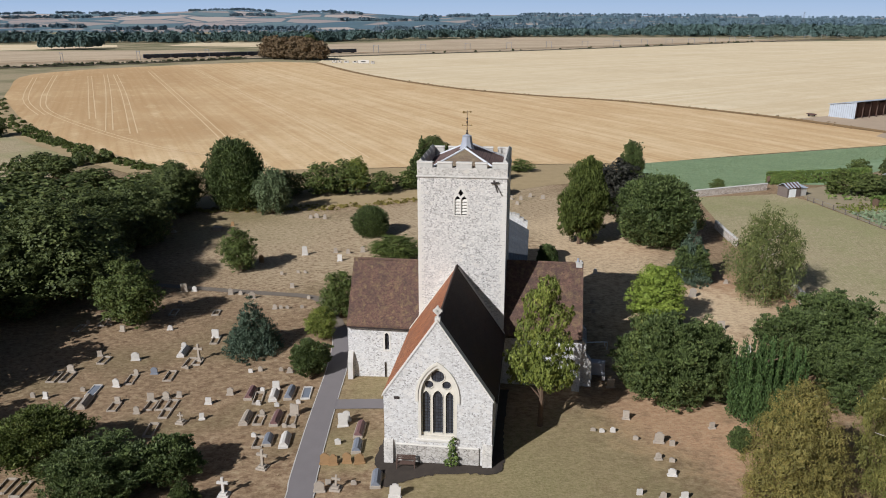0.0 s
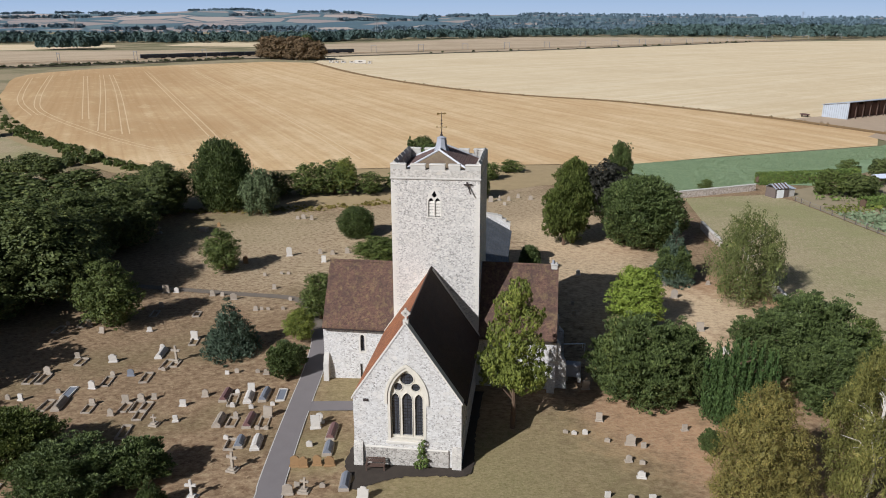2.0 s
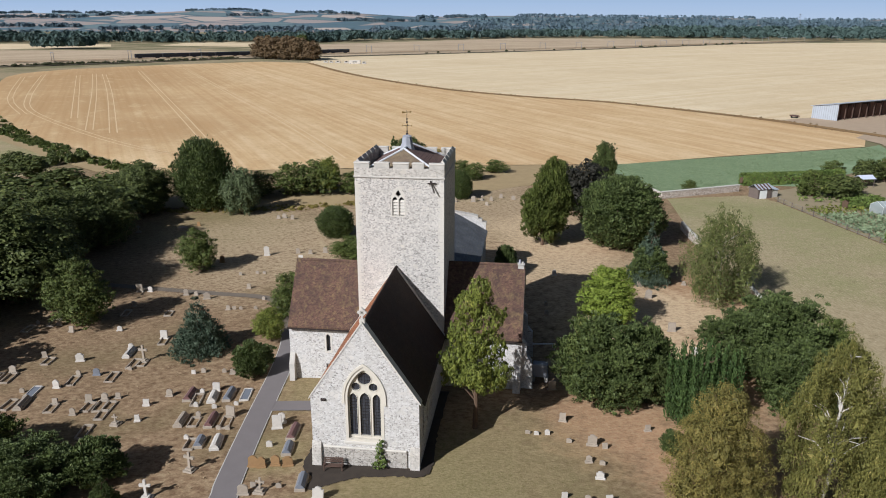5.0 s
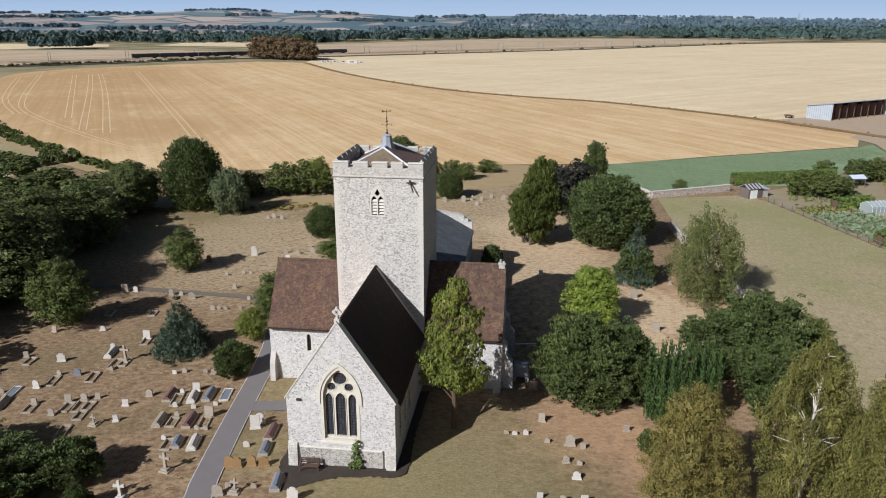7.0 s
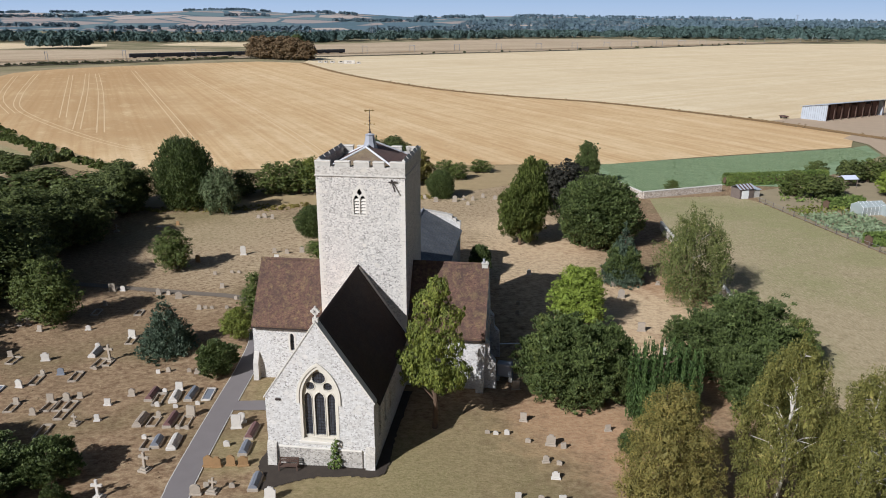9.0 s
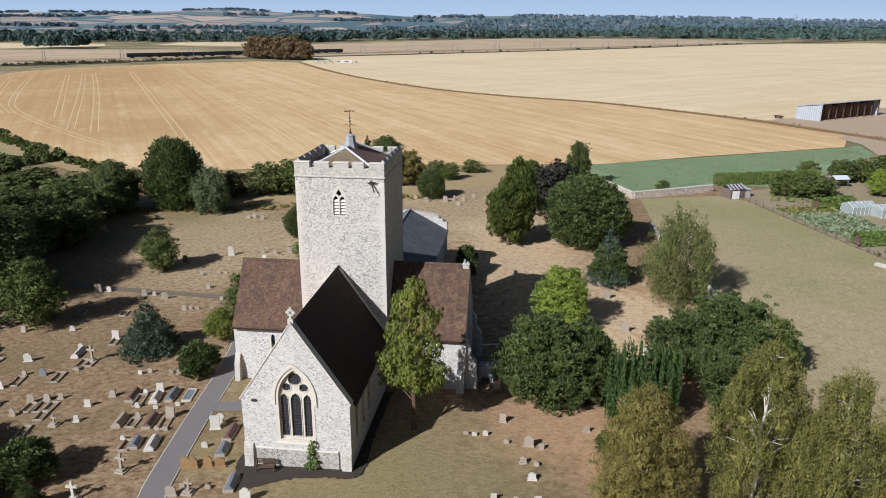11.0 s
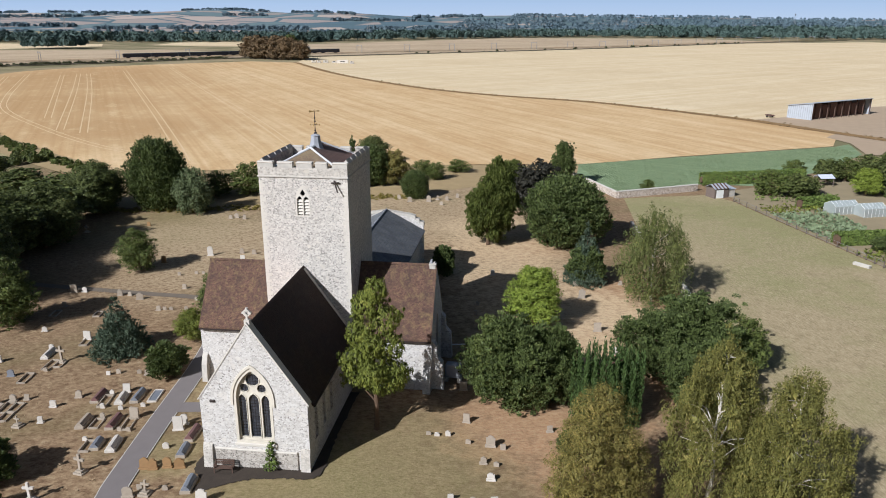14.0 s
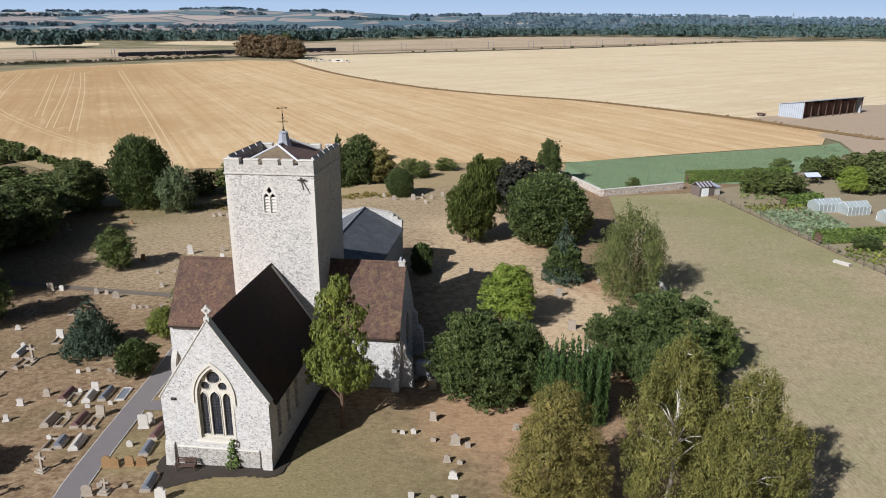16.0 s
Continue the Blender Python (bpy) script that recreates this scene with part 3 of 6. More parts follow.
def lobed(seed, count, r, z0, z1, spread=0.72, squash=0.78, lean=1.0, taper=0.0, core=0.6):
    """Lobes for a round, uneven crown of radius r between heights z0 and z1."""
    rnd = np.random.default_rng(seed)
    out = [(0, 0, (z0 + z1) / 2, r * core, r * core, (z1 - z0) * core * 0.6)] if not taper else []
    h = z1 - z0
    for i in range(count):
        a = 2.4 * i + rnd.uniform(-0.4, 0.4)
        u = (i + 0.5) / count
        prof = math.sin(math.pi * min(0.97, 0.12 + 0.86 * u)) ** 0.6
        rr = r * spread * prof * rnd.uniform(0.75, 1.1) * (1 - taper * u)
        s = r * rnd.uniform(0.25, 0.43) * (0.75 + 0.35 * prof) * lean * (1 - 0.4 * taper * u)
        out.append((rr * math.cos(a), rr * math.sin(a), z0 + s * 0.6 + u * (h - s * 1.3), s, s, s * squash))
    return out


def trunk_mesh(name, h, r, material, seed, limbs=6, reach=1.6, top=0.75):
    rnd = random.Random(seed)
    bm = bmesh.new()
    x = y = 0.0
    prev = Vector((0, 0, -0.3))
    for i in range(4):
        nxt = Vector((x + rnd.uniform(-0.1, 0.1) * h * 0.2, y + rnd.uniform(-0.1, 0.1) * h * 0.2, h * top * (i + 1) / 4))
        rod(prev, nxt, r * (1.15 - 0.24 * i), r * (1.15 - 0.24 * (i + 1)), 7, bm)
        for j in range(limbs // 2):
            a = rnd.uniform(0, 6.28)
            tip = nxt + Vector((math.cos(a) * reach, math.sin(a) * reach, reach * rnd.uniform(0.3, 0.9)))
            rod(nxt, tip, r * 0.35, r * 0.1, 5, bm)
        prev = nxt
    me = bpy.data.meshes.new(name)
    bm.to_mesh(me)
    bm.free()
    me.materials.append(material)
    return me


def birch_mesh(name, material, seed):
    """A slender pale trunk that forks, with rising limbs that shorten towards the top."""
    rnd = random.Random(seed)
    bm = bmesh.new()
    prev = Vector((0, 0, -0.3))
    for i in range(9):
        nxt = Vector((rnd.uniform(-0.15, 0.15), rnd.uniform(-0.15, 0.15), 1.0 * (i + 1)))
        rod(prev, nxt, 0.16 - 0.014 * i, 0.146 - 0.014 * i, 7, bm)
        for j in range(4 if i > 1 else 0):
            a, l = rnd.uniform(0, 6.28), (3.1 - 0.29 * i) * rnd.uniform(0.7, 1.05)
            mid = nxt + Vector((math.cos(a) * l * 0.5, math.sin(a) * l * 0.5, l * 0.42))
            tip = nxt + Vector((math.cos(a + 0.2) * l, math.sin(a + 0.2) * l, l * 0.55))
            rod(nxt, mid, 0.055 - 0.003 * i, 0.034, 5, bm)
            rod(mid, tip, 0.034, 0.012, 5, bm)
        prev = nxt
    me = bpy.data.meshes.new(name)
    bm.to_mesh(me)
    bm.free()
    me.materials.append(material)
    return me


def cone_lobes(seed, h, r, tiers, z0=0.3, tight=0.5):
    """Lobes for a conifer: tiers of boughs that narrow towards the tip."""
    rnd = np.random.default_rng(seed)
    out = []
    for i in range(tiers):
        u = i / (tiers - 1)
        z = z0 + u * (h - z0 - 0.35)
        rr = r * (1 - u) ** 0.8 * 0.62 + 0.05
        k = max(2, int(7 * (1 - u)) + 1)
        for j in range(k):
            a = j * 6.283 / k + i * 0.7 + rnd.uniform(-0.3, 0.3)
            s = (r * 0.36 * (1 - u) + 0.2) * rnd.uniform(0.8, 1.2)
            out.append((rr * math.cos(a), rr * math.sin(a), z, s, s, s * tight + h / tiers * 0.45))
    return out


CROWN = {}
TRUNK = {}


def tree(kind, name, x, y, h, r, label, rz=0.0, ry=None, group=""):
    """Stands a tree of a kind (crown and trunk meshes for height 10 and radius 4) at a place, with its own height and radius."""
    ob = thing(name, label, "shrub" if "bush" in name or "shrub" in name else "tree", (x, y, gz(x, y) - 0.02), rz, group, (r / 4, (ry or r) / 4, h / 10))
    part("trunk", TRUNK[kind], parent=ob)
    part("crown", CROWN[kind], parent=ob)
    return ob


for kind, mat, seed, cnt, n, size, z0 in (("broad", "leaf_broad", 11, 30, 26000, 0.14, 0.6), ("broad2", "leaf_broad", 12, 28, 26000, 0.14, 0.6), ("far_broad", "leaf_broad", 22, 20, 4000, 0.37, 0.4), ("hedge", "leaf_maple", 13, 18, 4600, 0.26, 0.1), ("hedge_fine", "leaf_maple", 23, 24, 15000, 0.15, 0.2),
                                          ("yew", "leaf_yew", 14, 24, 12000, 0.22, 0.2), ("yew2", "leaf_yew", 15, 24, 11000, 0.23, 0.5), ("olive", "leaf_olive", 16, 26, 22000, 0.14, 0.5),
                                          ("purple", "leaf_purple", 17, 20, 9000, 0.24, 0.6), ("lime", "leaf_lime", 18, 24, 17000, 0.15, 0.8), ("syc", "leaf_syc", 19, 22, 13000, 0.18, 0.9),
                                          ("gold", "leaf_gold", 20, 22, 10000, 0.22, 0.2), ("brown", "leaf_brown", 21, 22, 5000, 0.4, 0.3)):
    CROWN[kind] = crown_mesh("crown_" + kind, lobed(seed, cnt, 4, z0, 10.0), n, size, M[mat], seed, grow=0.9 if mat in ("leaf_yew", "leaf_olive") else 0.0)
    TRUNK[kind] = trunk_mesh("trunk_" + kind, 10, 0.32, M["bark"], seed)
CROWN["weeping"] = crown_mesh("crown_weeping", lobed(41, 26, 4, 0.3, 10.0, 0.7, 1.2, 0.9), 11000, 0.17, M["leaf_weeping"], 41, 0.9, 0.12, 0.16)
TRUNK["weeping"] = TRUNK["hedge"]
CROWN["birch"] = crown_mesh("crown_birch", lobed(31, 26, 4.9, 0.9, 10.0, 0.86, 1.5, 0.66, 0.3), 17000, 0.105, M["leaf_willow"], 31, 1.7, 0.1, 0.22, 50, 1.1, 0.25, 0.02)
TRUNK["birch"] = trunk_mesh("trunk_birch", 10, 0.13, M["birch_bark"], 31, 6, 1.4, 0.65)
CROWN["tall_birch"] = crown_mesh("crown_tall_birch", lobed(35, 34, 4.5, 0.8, 10.0, 0.92, 1.15, 0.6, 0.55), 40000, 0.066, M["leaf_birch"], 35, 0.7, 0.1, 0.26, 60, 1.0, 0.25, 0.02)
TRUNK["tall_birch"] = birch_mesh("trunk_tall_birch", M["birch_bark"], 36)
SLIM = [(0.3, 0, 9.2, 1.3, 1.2, 0.75), (-0.9, 0, 8.3, 1.7, 1.5, 0.8), (1.4, 0.2, 7.5, 1.9, 1.6, 0.8), (-1.7, 0, 6.5, 1.7, 1.5, 0.75), (1.7, 0, 5.7, 1.9, 1.7, 0.85), (-2.4, 0, 4.6, 1.9, 1.7, 0.8), (2.5, 0.3, 3.9, 1.9, 1.7, 0.8), (-2.0, 0.2, 3.7, 2.1, 1.9, 0.65), (1.2, -0.6, 3.5, 2.2, 2.0, 0.65), (0, -1.6, 6.0, 1.4, 1.2, 0.8), (0.2, -2.0, 4.2, 1.7, 1.4, 0.8)]
CROWN["slim"] = crown_mesh("crown_slim", SLIM, 17000, 0.14, M["leaf_syc"], 37, fuzz=0.16, core=0.0, reach=0.8)
TRUNK["slim"] = TRUNK["syc"]
CROWN["pointed"] = crown_mesh("crown_pointed", lobed(38, 28, 5.0, 0.3, 10.0, 0.8, 0.9, 0.95, 0.6), 40000, 0.085, M["leaf_gold"], 38, fuzz=0.18)
TRUNK["pointed"] = TRUNK["gold"]
CROWN["fine_yew"] = crown_mesh("crown_fine_yew", lobed(40, 26, 4, 0.1, 10.0, 0.88, 1.25, 0.74), 26000, 0.118, M["leaf_yew"], 40, fuzz=0.26, reach=1.0, skin=0.3, grow=1.1)
TRUNK["fine_yew"] = TRUNK["yew"]
CROWN["dome"] = crown_mesh("crown_dome", lobed(39, 44, 4, 0.1, 10.0, 0.66, 1.25, 0.95, 0.0, 0.84), 36000, 0.13, M["leaf_yew"], 39, fuzz=0.09, skin=0.6, reach=0.6, grow=1.0)
TRUNK["dome"] = TRUNK["yew"]
CROWN["blue"] = crown_mesh("crown_blue", cone_lobes(32, 10, 4.4, 8), 14000, 0.15, M["leaf_blue"], 32, grow=0.7)
TRUNK["blue"] = trunk_mesh("trunk_blue", 10, 0.25, M["bark"], 32)
CROWN["cone"] = crown_mesh("crown_cone", cone_lobes(33, 10, 4.3, 10), 14000, 0.17, M["leaf_yew"], 33, grow=0.7)
TRUNK["cone"] = trunk_mesh("trunk_cone", 10, 0.3, M["bark"], 33)
cols = []
column_rnd = random.Random(3)
for i in range(64):
    a, q = i * 2.4, 3.6 * math.sqrt((i + 0.5) / 64)
    zt = 10 - 0.4 * q - column_rnd.uniform(0, 1.0)
    for s in range(5):
        u = s / 4
        w = 0.5 * (1 - 0.7 * u ** 1.5)
        cols.append((q * math.cos(a) * (1 + 0.12 * u), q * math.sin(a) * (1 + 0.12 * u), 0.6 + u * (zt - 1.0), w, w, zt * 0.16))
CROWN["column"] = crown_mesh("crown_column", cols, 26000, 0.13, M["leaf_cypress"], 34, fuzz=0.05, reach=0.3, skin=0.8, grow=2.5)
TRUNK["column"] = TRUNK["yew"]

# ---- ground and fields ----


def axis_steps(spans):
    out = []
    for a, b, s in spans:
        n = max(1, round((b - a) / s))
        out += [a + (b - a) * i / n for i in range(n)]
    return out + [spans[-1][1]]


gx = axis_steps([(-4800, -400, 400), (-400, -100, 30), (-100, 60, 2.5), (60, 400, 30), (400, 4800, 400)])
gy = axis_steps([(-400, -60, 40), (-60, 145, 2.5), (145, 600, 40), (600, 4900, 400)])
gverts = [(x, y, gz(x, y) + (0.05 * noise.noise((x * 0.3, y * 0.3, 0)) if -100 < x < 60 and -60 < y < 140 else 0)) for y in gy for x in gx]
nx = len(gx)
gfaces = [(j * nx + i, j * nx + i + 1, (j + 1) * nx + i + 1, (j + 1) * nx + i) for j in range(len(gy) - 1) for i in range(nx - 1)]
ground = tagged(new("ground", mesh_of("ground", gverts, gfaces, M["ground"])), "parched straw-coloured churchyard grass with bare reddish patches", "ground", kind="structure")
for p in ground.data.polygons:
    p.use_smooth = True

DIVIDER = [(111.6, 186), (93.2, 214.6), (70.7, 240.4), (42, 268), (-1.4, 293), (-43.4, 331.6), (-106, 418.7), (-175, 546.6)]
NEAR_EDGE = [(-150, 156), (-112.5, 127.3), (-85, 109), (-67.7, 105), (-51, 110), (5.7, 121.9), (33, 126.5), (56, 139), (100.8, 160.7)]
sheet("wheat_field", NEAR_EDGE + smooth_line(DIVIDER, 4) + smooth_line([(-219, 560), (-297, 473), (-318, 392), (-256, 289.6), (-198.6, 210.6), (-150, 156)], 4)[:-1], 0.14, M["wheat_a"], "golden wheat stubble field with faint drill lines", "field", 40)
sheet("wheat_field", smooth_line(DIVIDER, 4)[::-1] + [(130, 215), (165, 262), (330, 420), (760, 900), (602, 1335), (356, 1214), (112, 932), (-85, 743), (-193, 644)], 0.10, M["wheat_b"], "pale stubble field beyond the dry ditch", "field", 150)
sheet("wheat_field", [(-193, 655), (-85, 755), (112, 945), (356, 1226), (480, 1300), (330, 1560), (-40, 1560), (-330, 1030)], 0.10, M["wheat_c"], "distant brownish stubble field beyond the railway", "field", 300)
sheet("wheat_field", [(-386, 462), (-256, 630), (-262, 740), (-420, 800), (-760, 720)], 0.10, M["wheat_c"], "distant stubble field along the railway", "field", 300)
sheet("wheat_field", [(-760, 800), (-640, 770), (-560, 900), (-620, 1000), (-900, 1000)], 0.12, M["wheat_b"], "far pale stubble field among trees", "field", 300)
sheet("wheat_field", [(-520, 960), (-380, 930), (-340, 1080), (-420, 1200), (-560, 1150)], 0.12, M["wheat_b"], "far pale stubble field among trees", "field", 300)
sheet("wheat_field", [(-150, 2000), (40, 2000), (60, 2300), (-200, 2300)], 0.12, M["wheat_a"], "far golden field between woods", "field", 300)
sheet("wheat_field", [(430, 1900), (640, 1900), (700, 2150), (440, 2150)], 0.12, M["crop_soil"], "far green field between woods", "field", 300)
sheet("meadow", [(37.5, 92), (37.3, 70), (39.6, 34), (40, -60), (140, -60), (75, 40), (69.3, 51.3), (66, 62), (62, 76), (57.5, 92), (54, 97)], 0.05, M["meadow"], "closely mown dry meadow with greenish streaks", "meadow", 12)
sheet("meadow", [(-98, 104), (-112, 121), (-134, 138), (-166, 166), (-215, 215), (-330, 190), (-200, 60), (-120, 55)], 0.06, M["meadow"], "dry pasture beyond the hedge", "meadow", 40)
sheet("crop_field", [(29.6, 112), (31, 126), (56, 138.5), (101, 160.2), (106.5, 165), (103.5, 149), (86, 125.8), (66, 106.5), (54.2, 106.8), (37, 93.8)], 0.07, M["crop_soil"], "green leafy crop in rows beside the wall", "field", 8)
sheet("rough_grass", [(-70, 78), (-44, 76.5), (-30, 80), (-14, 86), (-4, 88), (10, 100), (28, 108), (32, 126), (5.7, 121.8), (-51, 110), (-67.7, 104.8), (-84, 104)], 0.05, M["rough"], "long dry grass between churchyard and field", "grass", 6)
sheet("track", [(112, 187), (94, 215), (110, 226), (150, 262), (300, 330), (300, 200), (160, 150), (104, 147.5), (107.5, 166), (105, 177)], 0.16, M["bare"], "bare pale earth farm track and yard", "track", 30)
for line in ([(-257, 429), (-168, 287), (-114, 201), (-79.3, 145), (-63, 118)], [(-243, 466), (-136, 292), (-82, 206), (-54.6, 160), (-35, 125)],
             [(-298, 387), (-250, 312), (-210, 251), (-178, 208), (-135, 167), (-94, 134), (-66, 121)], [(-297, 366), (-218, 250), (-172, 196)],
             [(-270, 397), (-197, 280), (-125, 162)], [(-264, 398), (-188, 278), (-114, 157)], [(-272, 383), (-147, 188)]):
    for off in (-0.95, 0.95):
        strip("tramline", [(x + off, y + off * 0.5) for x, y in line], 0.34, 0.165, M["tramline"], "pale wheel track pressed into the stubble", "wheel track", n=4)
strip("ditch_verge", [(121, 172)] + DIVIDER, 4.4, 0.26, M["verge"], "strip of dead brown grass between two fields", "verge", n=6)
HEDGE_LINE = [(-230, 245), (-185, 193), (-164.5, 171), (-148, 155), (-132, 141), (-119, 131.5), (-106, 121.5), (-93, 113), (-80, 105)]
strip("hedge_bank", HEDGE_LINE, 9.0, 0.22, M["rough"], "grassy bank along the field edge", "bank")
RAIL = [(-520, 330), (-386, 456), (-331, 512), (-262, 603), (-193, 655), (-85, 750), (112, 940), (356, 1222), (620, 1480)]
strip("railway_bank", RAIL, 14, 0.5, M["cutting"], "low railway bank with scrub", "railway")

PATH_LINE = [(-8.7, -12), (-9.37, -5), (-9.78, -2.9), (-10.33, 0.8), (-10.9, 5), (-11.5, 9.9), (-12.2, 15.6), (-13.3, 21.6), (-14.6, 25.2)]
strip("path", [(-14.3, 24.4), (-15.8, 28), (-20, 34.2), (-28, 35.8), (-37, 36.6), (-47, 37.4)], 1.25, 0.064, M["worn_track"], "narrow trodden path to the tree belt", "path")
strip("path_edging", PATH_LINE, 2.12, 0.06, M["lichen_stone"], "thin pale stone edging beside the path", "edging")
strip("path", PATH_LINE, 1.95, 0.07, M["asphalt"], "worn grey asphalt churchyard path", "path")
strip("path", [(-10.6, 8.2), (-7.5, 8.45), (-4.4, 8.6)], 1.7, 0.066, M["asphalt"], "short asphalt spur to the chancel wall", "path")
margin = smooth_line([(4.9, 12), (4.8, 5), (5.0, 0.2), (4.3, -1.0), (2.6, -1.2), (0.6, -1.45), (-0.8, -1.9), (-2.0, -2.5), (-3.2, -3.3), (-3.9, -3.0), (-3.6, -1.9), (-4.6, -1.0), (-4.9, 0.4), (-4.7, 5), (-4.8, 7.2)], 14)
margin = [(x + 0.16 * noise.noise((x * 2.3, y * 2.3, 5)), y + 0.2 * noise.noise((x * 2.9, y * 2.9, 1))) for x, y in margin]
sheet("gravel_margin", margin + [(-4.1, 7.2), (-4.1, -0.1), (4.1, -0.1), (4.1, 12)], 0.06, M["damp"], "dark damp earth margin round the chancel", "earth", 1.5)

# ---- church ----
church = thing("church", "flint and limestone parish church with central tower and tiled roofs", "church")
TX0, TX1, TY0, TY1 = -3.5, 4.25, 13.3, 21.85
TCX, TCY = (TX0 + TX1) / 2, (TY0 + TY1) / 2

# chancel
east = part("east_wall", plate([(-4.1, -0.6), (4.1, -0.6), (4.1, 5.63), (0, 11.72), (-4.1, 5.63)], [arch(0, 1.32, 2.2, 5.66, 8.1, 12)], 0.0, 0.7, facing_y), M["flint"], church)
part("side_wall", plate([(0.7, -0.6), (13.3, -0.6), (13.3, 5.5), (0.7, 5.5)], [arch(y, 0.36, 1.75, 4.35, 4.95) for y in (1.9, 4.0, 6.0)], 3.4, 4.1, facing_x), M["flint"], church)
part("side_wall", plate([(0.7, -0.6), (13.3, -0.6), (13.3, 5.5), (0.7, 5.5)], [arch(y, 0.36, 1.75, 4.35, 4.95) for y in (1.9, 4.0, 6.0)], -4.1, -3.4, facing_x), M["flint"], church)
holes = [arch(0, 0.38, 2.45, 5.45, 6.05), arch(-0.88, 0.29, 2.45, 5.5, 5.98), arch(0.88, 0.29, 2.45, 5.5, 5.98), ring(0, 7.2, 0.5), ring(-0.66, 6.52, 0.33), ring(0.66, 6.52, 0.33)]
window = part("window", plate(arch(0, 1.30, 2.2, 5.66, 8.07, 12), holes, 0.22, 0.42, facing_y), M["window_stone"], church, "three-light traceried east window of pale limestone")
part("hood_mould", plate(arch(0, 1.66, 5.2, 5.66, 8.5, 12) + arch(0, 1.47, 5.2, 5.66, 8.28, 12)[::-1], [], -0.1, 0.05, facing_y), M["window_stone"], window)
part("jamb", plate(arch(0, 1.46, 2.0, 5.66, 8.26, 12), [arch(0, 1.26, 2.25, 5.66, 8.0, 12)], -0.03, 0.2, facing_y), M["window_stone"], window)
for o in holes:
    us, vs = [u for u, v in o], [v for u, v in o]
    cu, cv = (min(us) + max(us)) / 2, (min(vs) + max(vs)) / 2
    part("pane", plate([(cu + (u - cu) * 1.06, cv + (v - cv) * 1.03) for u, v in o], [], 0.31, 0.33, facing_y), M["glass"], window)
    part("moulding", plate([(cu + (u - cu) * 1.12, cv + (v - cv) * 1.04) for u, v in o], [o], 0.17, 0.24, facing_y), M["window_stone"], window)
part("sill", box(-1.62, 1.62, -0.12, 0.3, 1.82, 2.05, 0.03), M["ashlar"], window)
for y in (1.9, 4.0, 6.0):
    for s in (1, -1):
        x = 4.1 * s
        w = part("window", plate(arch(y, 0.46, 1.62, 4.35, 5.1), [arch(y, 0.34, 1.77, 4.35, 4.92)], x - 0.05 * s, x + 0.02 * s, facing_x), M["flint"], church, "tall lancet window in the chancel side")
        part("pane", plate(arch(y, 0.4, 1.7, 4.35, 5.0), [], x - 0.4 * s, x - 0.36 * s, facing_x), M["glass"], w)
part("plinth", box(-3.2, 3.15, -0.12, 0.0, -0.6, 1.42), M["flint_plinth"], church, "darker weathered flint plinth")
part("plinth_course", box(-3.2, 3.15, -0.18, 0.0, 1.42, 1.55, 0.03), M["ashlar"], church)
for s in (-1, 1):
    part("buttress", plate([(-0.42, -0.6), (0, -0.6), (0, 1.85), (-0.05, 1.8), (-0.2, 1.4), (-0.26, 0.4)], [], 3.42 * s, 4.14 * s, facing_x), M["parapet"], church, "pale battered corner buttress")
    u, v = 4.1, 5.63
    part("gable_coping", plate([(-s * 0.0, 11.8), (s * 4.22, 5.52), (s * 4.22, 5.38), (s * 4.1, 5.55), (0, 11.66)], [], -0.05, 0.62, facing_y), M["ashlar"], church)
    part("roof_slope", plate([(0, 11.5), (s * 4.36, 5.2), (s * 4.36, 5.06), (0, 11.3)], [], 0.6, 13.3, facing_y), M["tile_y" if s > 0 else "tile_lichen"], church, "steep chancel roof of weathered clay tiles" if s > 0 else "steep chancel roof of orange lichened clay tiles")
    part("roof_verge", plate([(s * 0.0, 11.56), (s * 4.4, 5.2), (s * 4.36, 5.12), (0, 11.44)], [], 12.9, 13.25, facing_y), M["ashlar"], church, "pale mortar flashing where roof meets tower")
part("gutter", box(4.34, 4.45, 0.7, 13.2, 4.98, 5.08), M["iron"], church)
part("ridge_tiles", plate([(-0.16, 11.42), (0, 11.58), (0.16, 11.42), (0, 11.3)], [], 0.6, 13.3, facing_y), M["tile_y"], church)
cross = plate(ring(0, 12.42, 0.27, 16), [ring(0, 12.42, 0.17, 16)], 0.2, 0.34, facing_y)
for a in (box(-0.07, 0.07, 0.19, 0.35, 11.7, 12.8), box(-0.34, 0.34, 0.19, 0.35, 12.35, 12.49), box(-0.2, 0.2, 0.1, 0.45, 11.6, 11.92)):
    me = bpy.data.meshes.new("t")
    a.to_mesh(me)
    a.free()
    cross.from_mesh(me)
    bpy.data.meshes.remove(me)
part("gable_cross", cross, M["white_stone"], church, "ringed stone cross on the gable apex")
part("vent", box(-3.3, -2.9, -0.12, 0.02, 5.3, 5.5, 0.04), M["iron"], church)
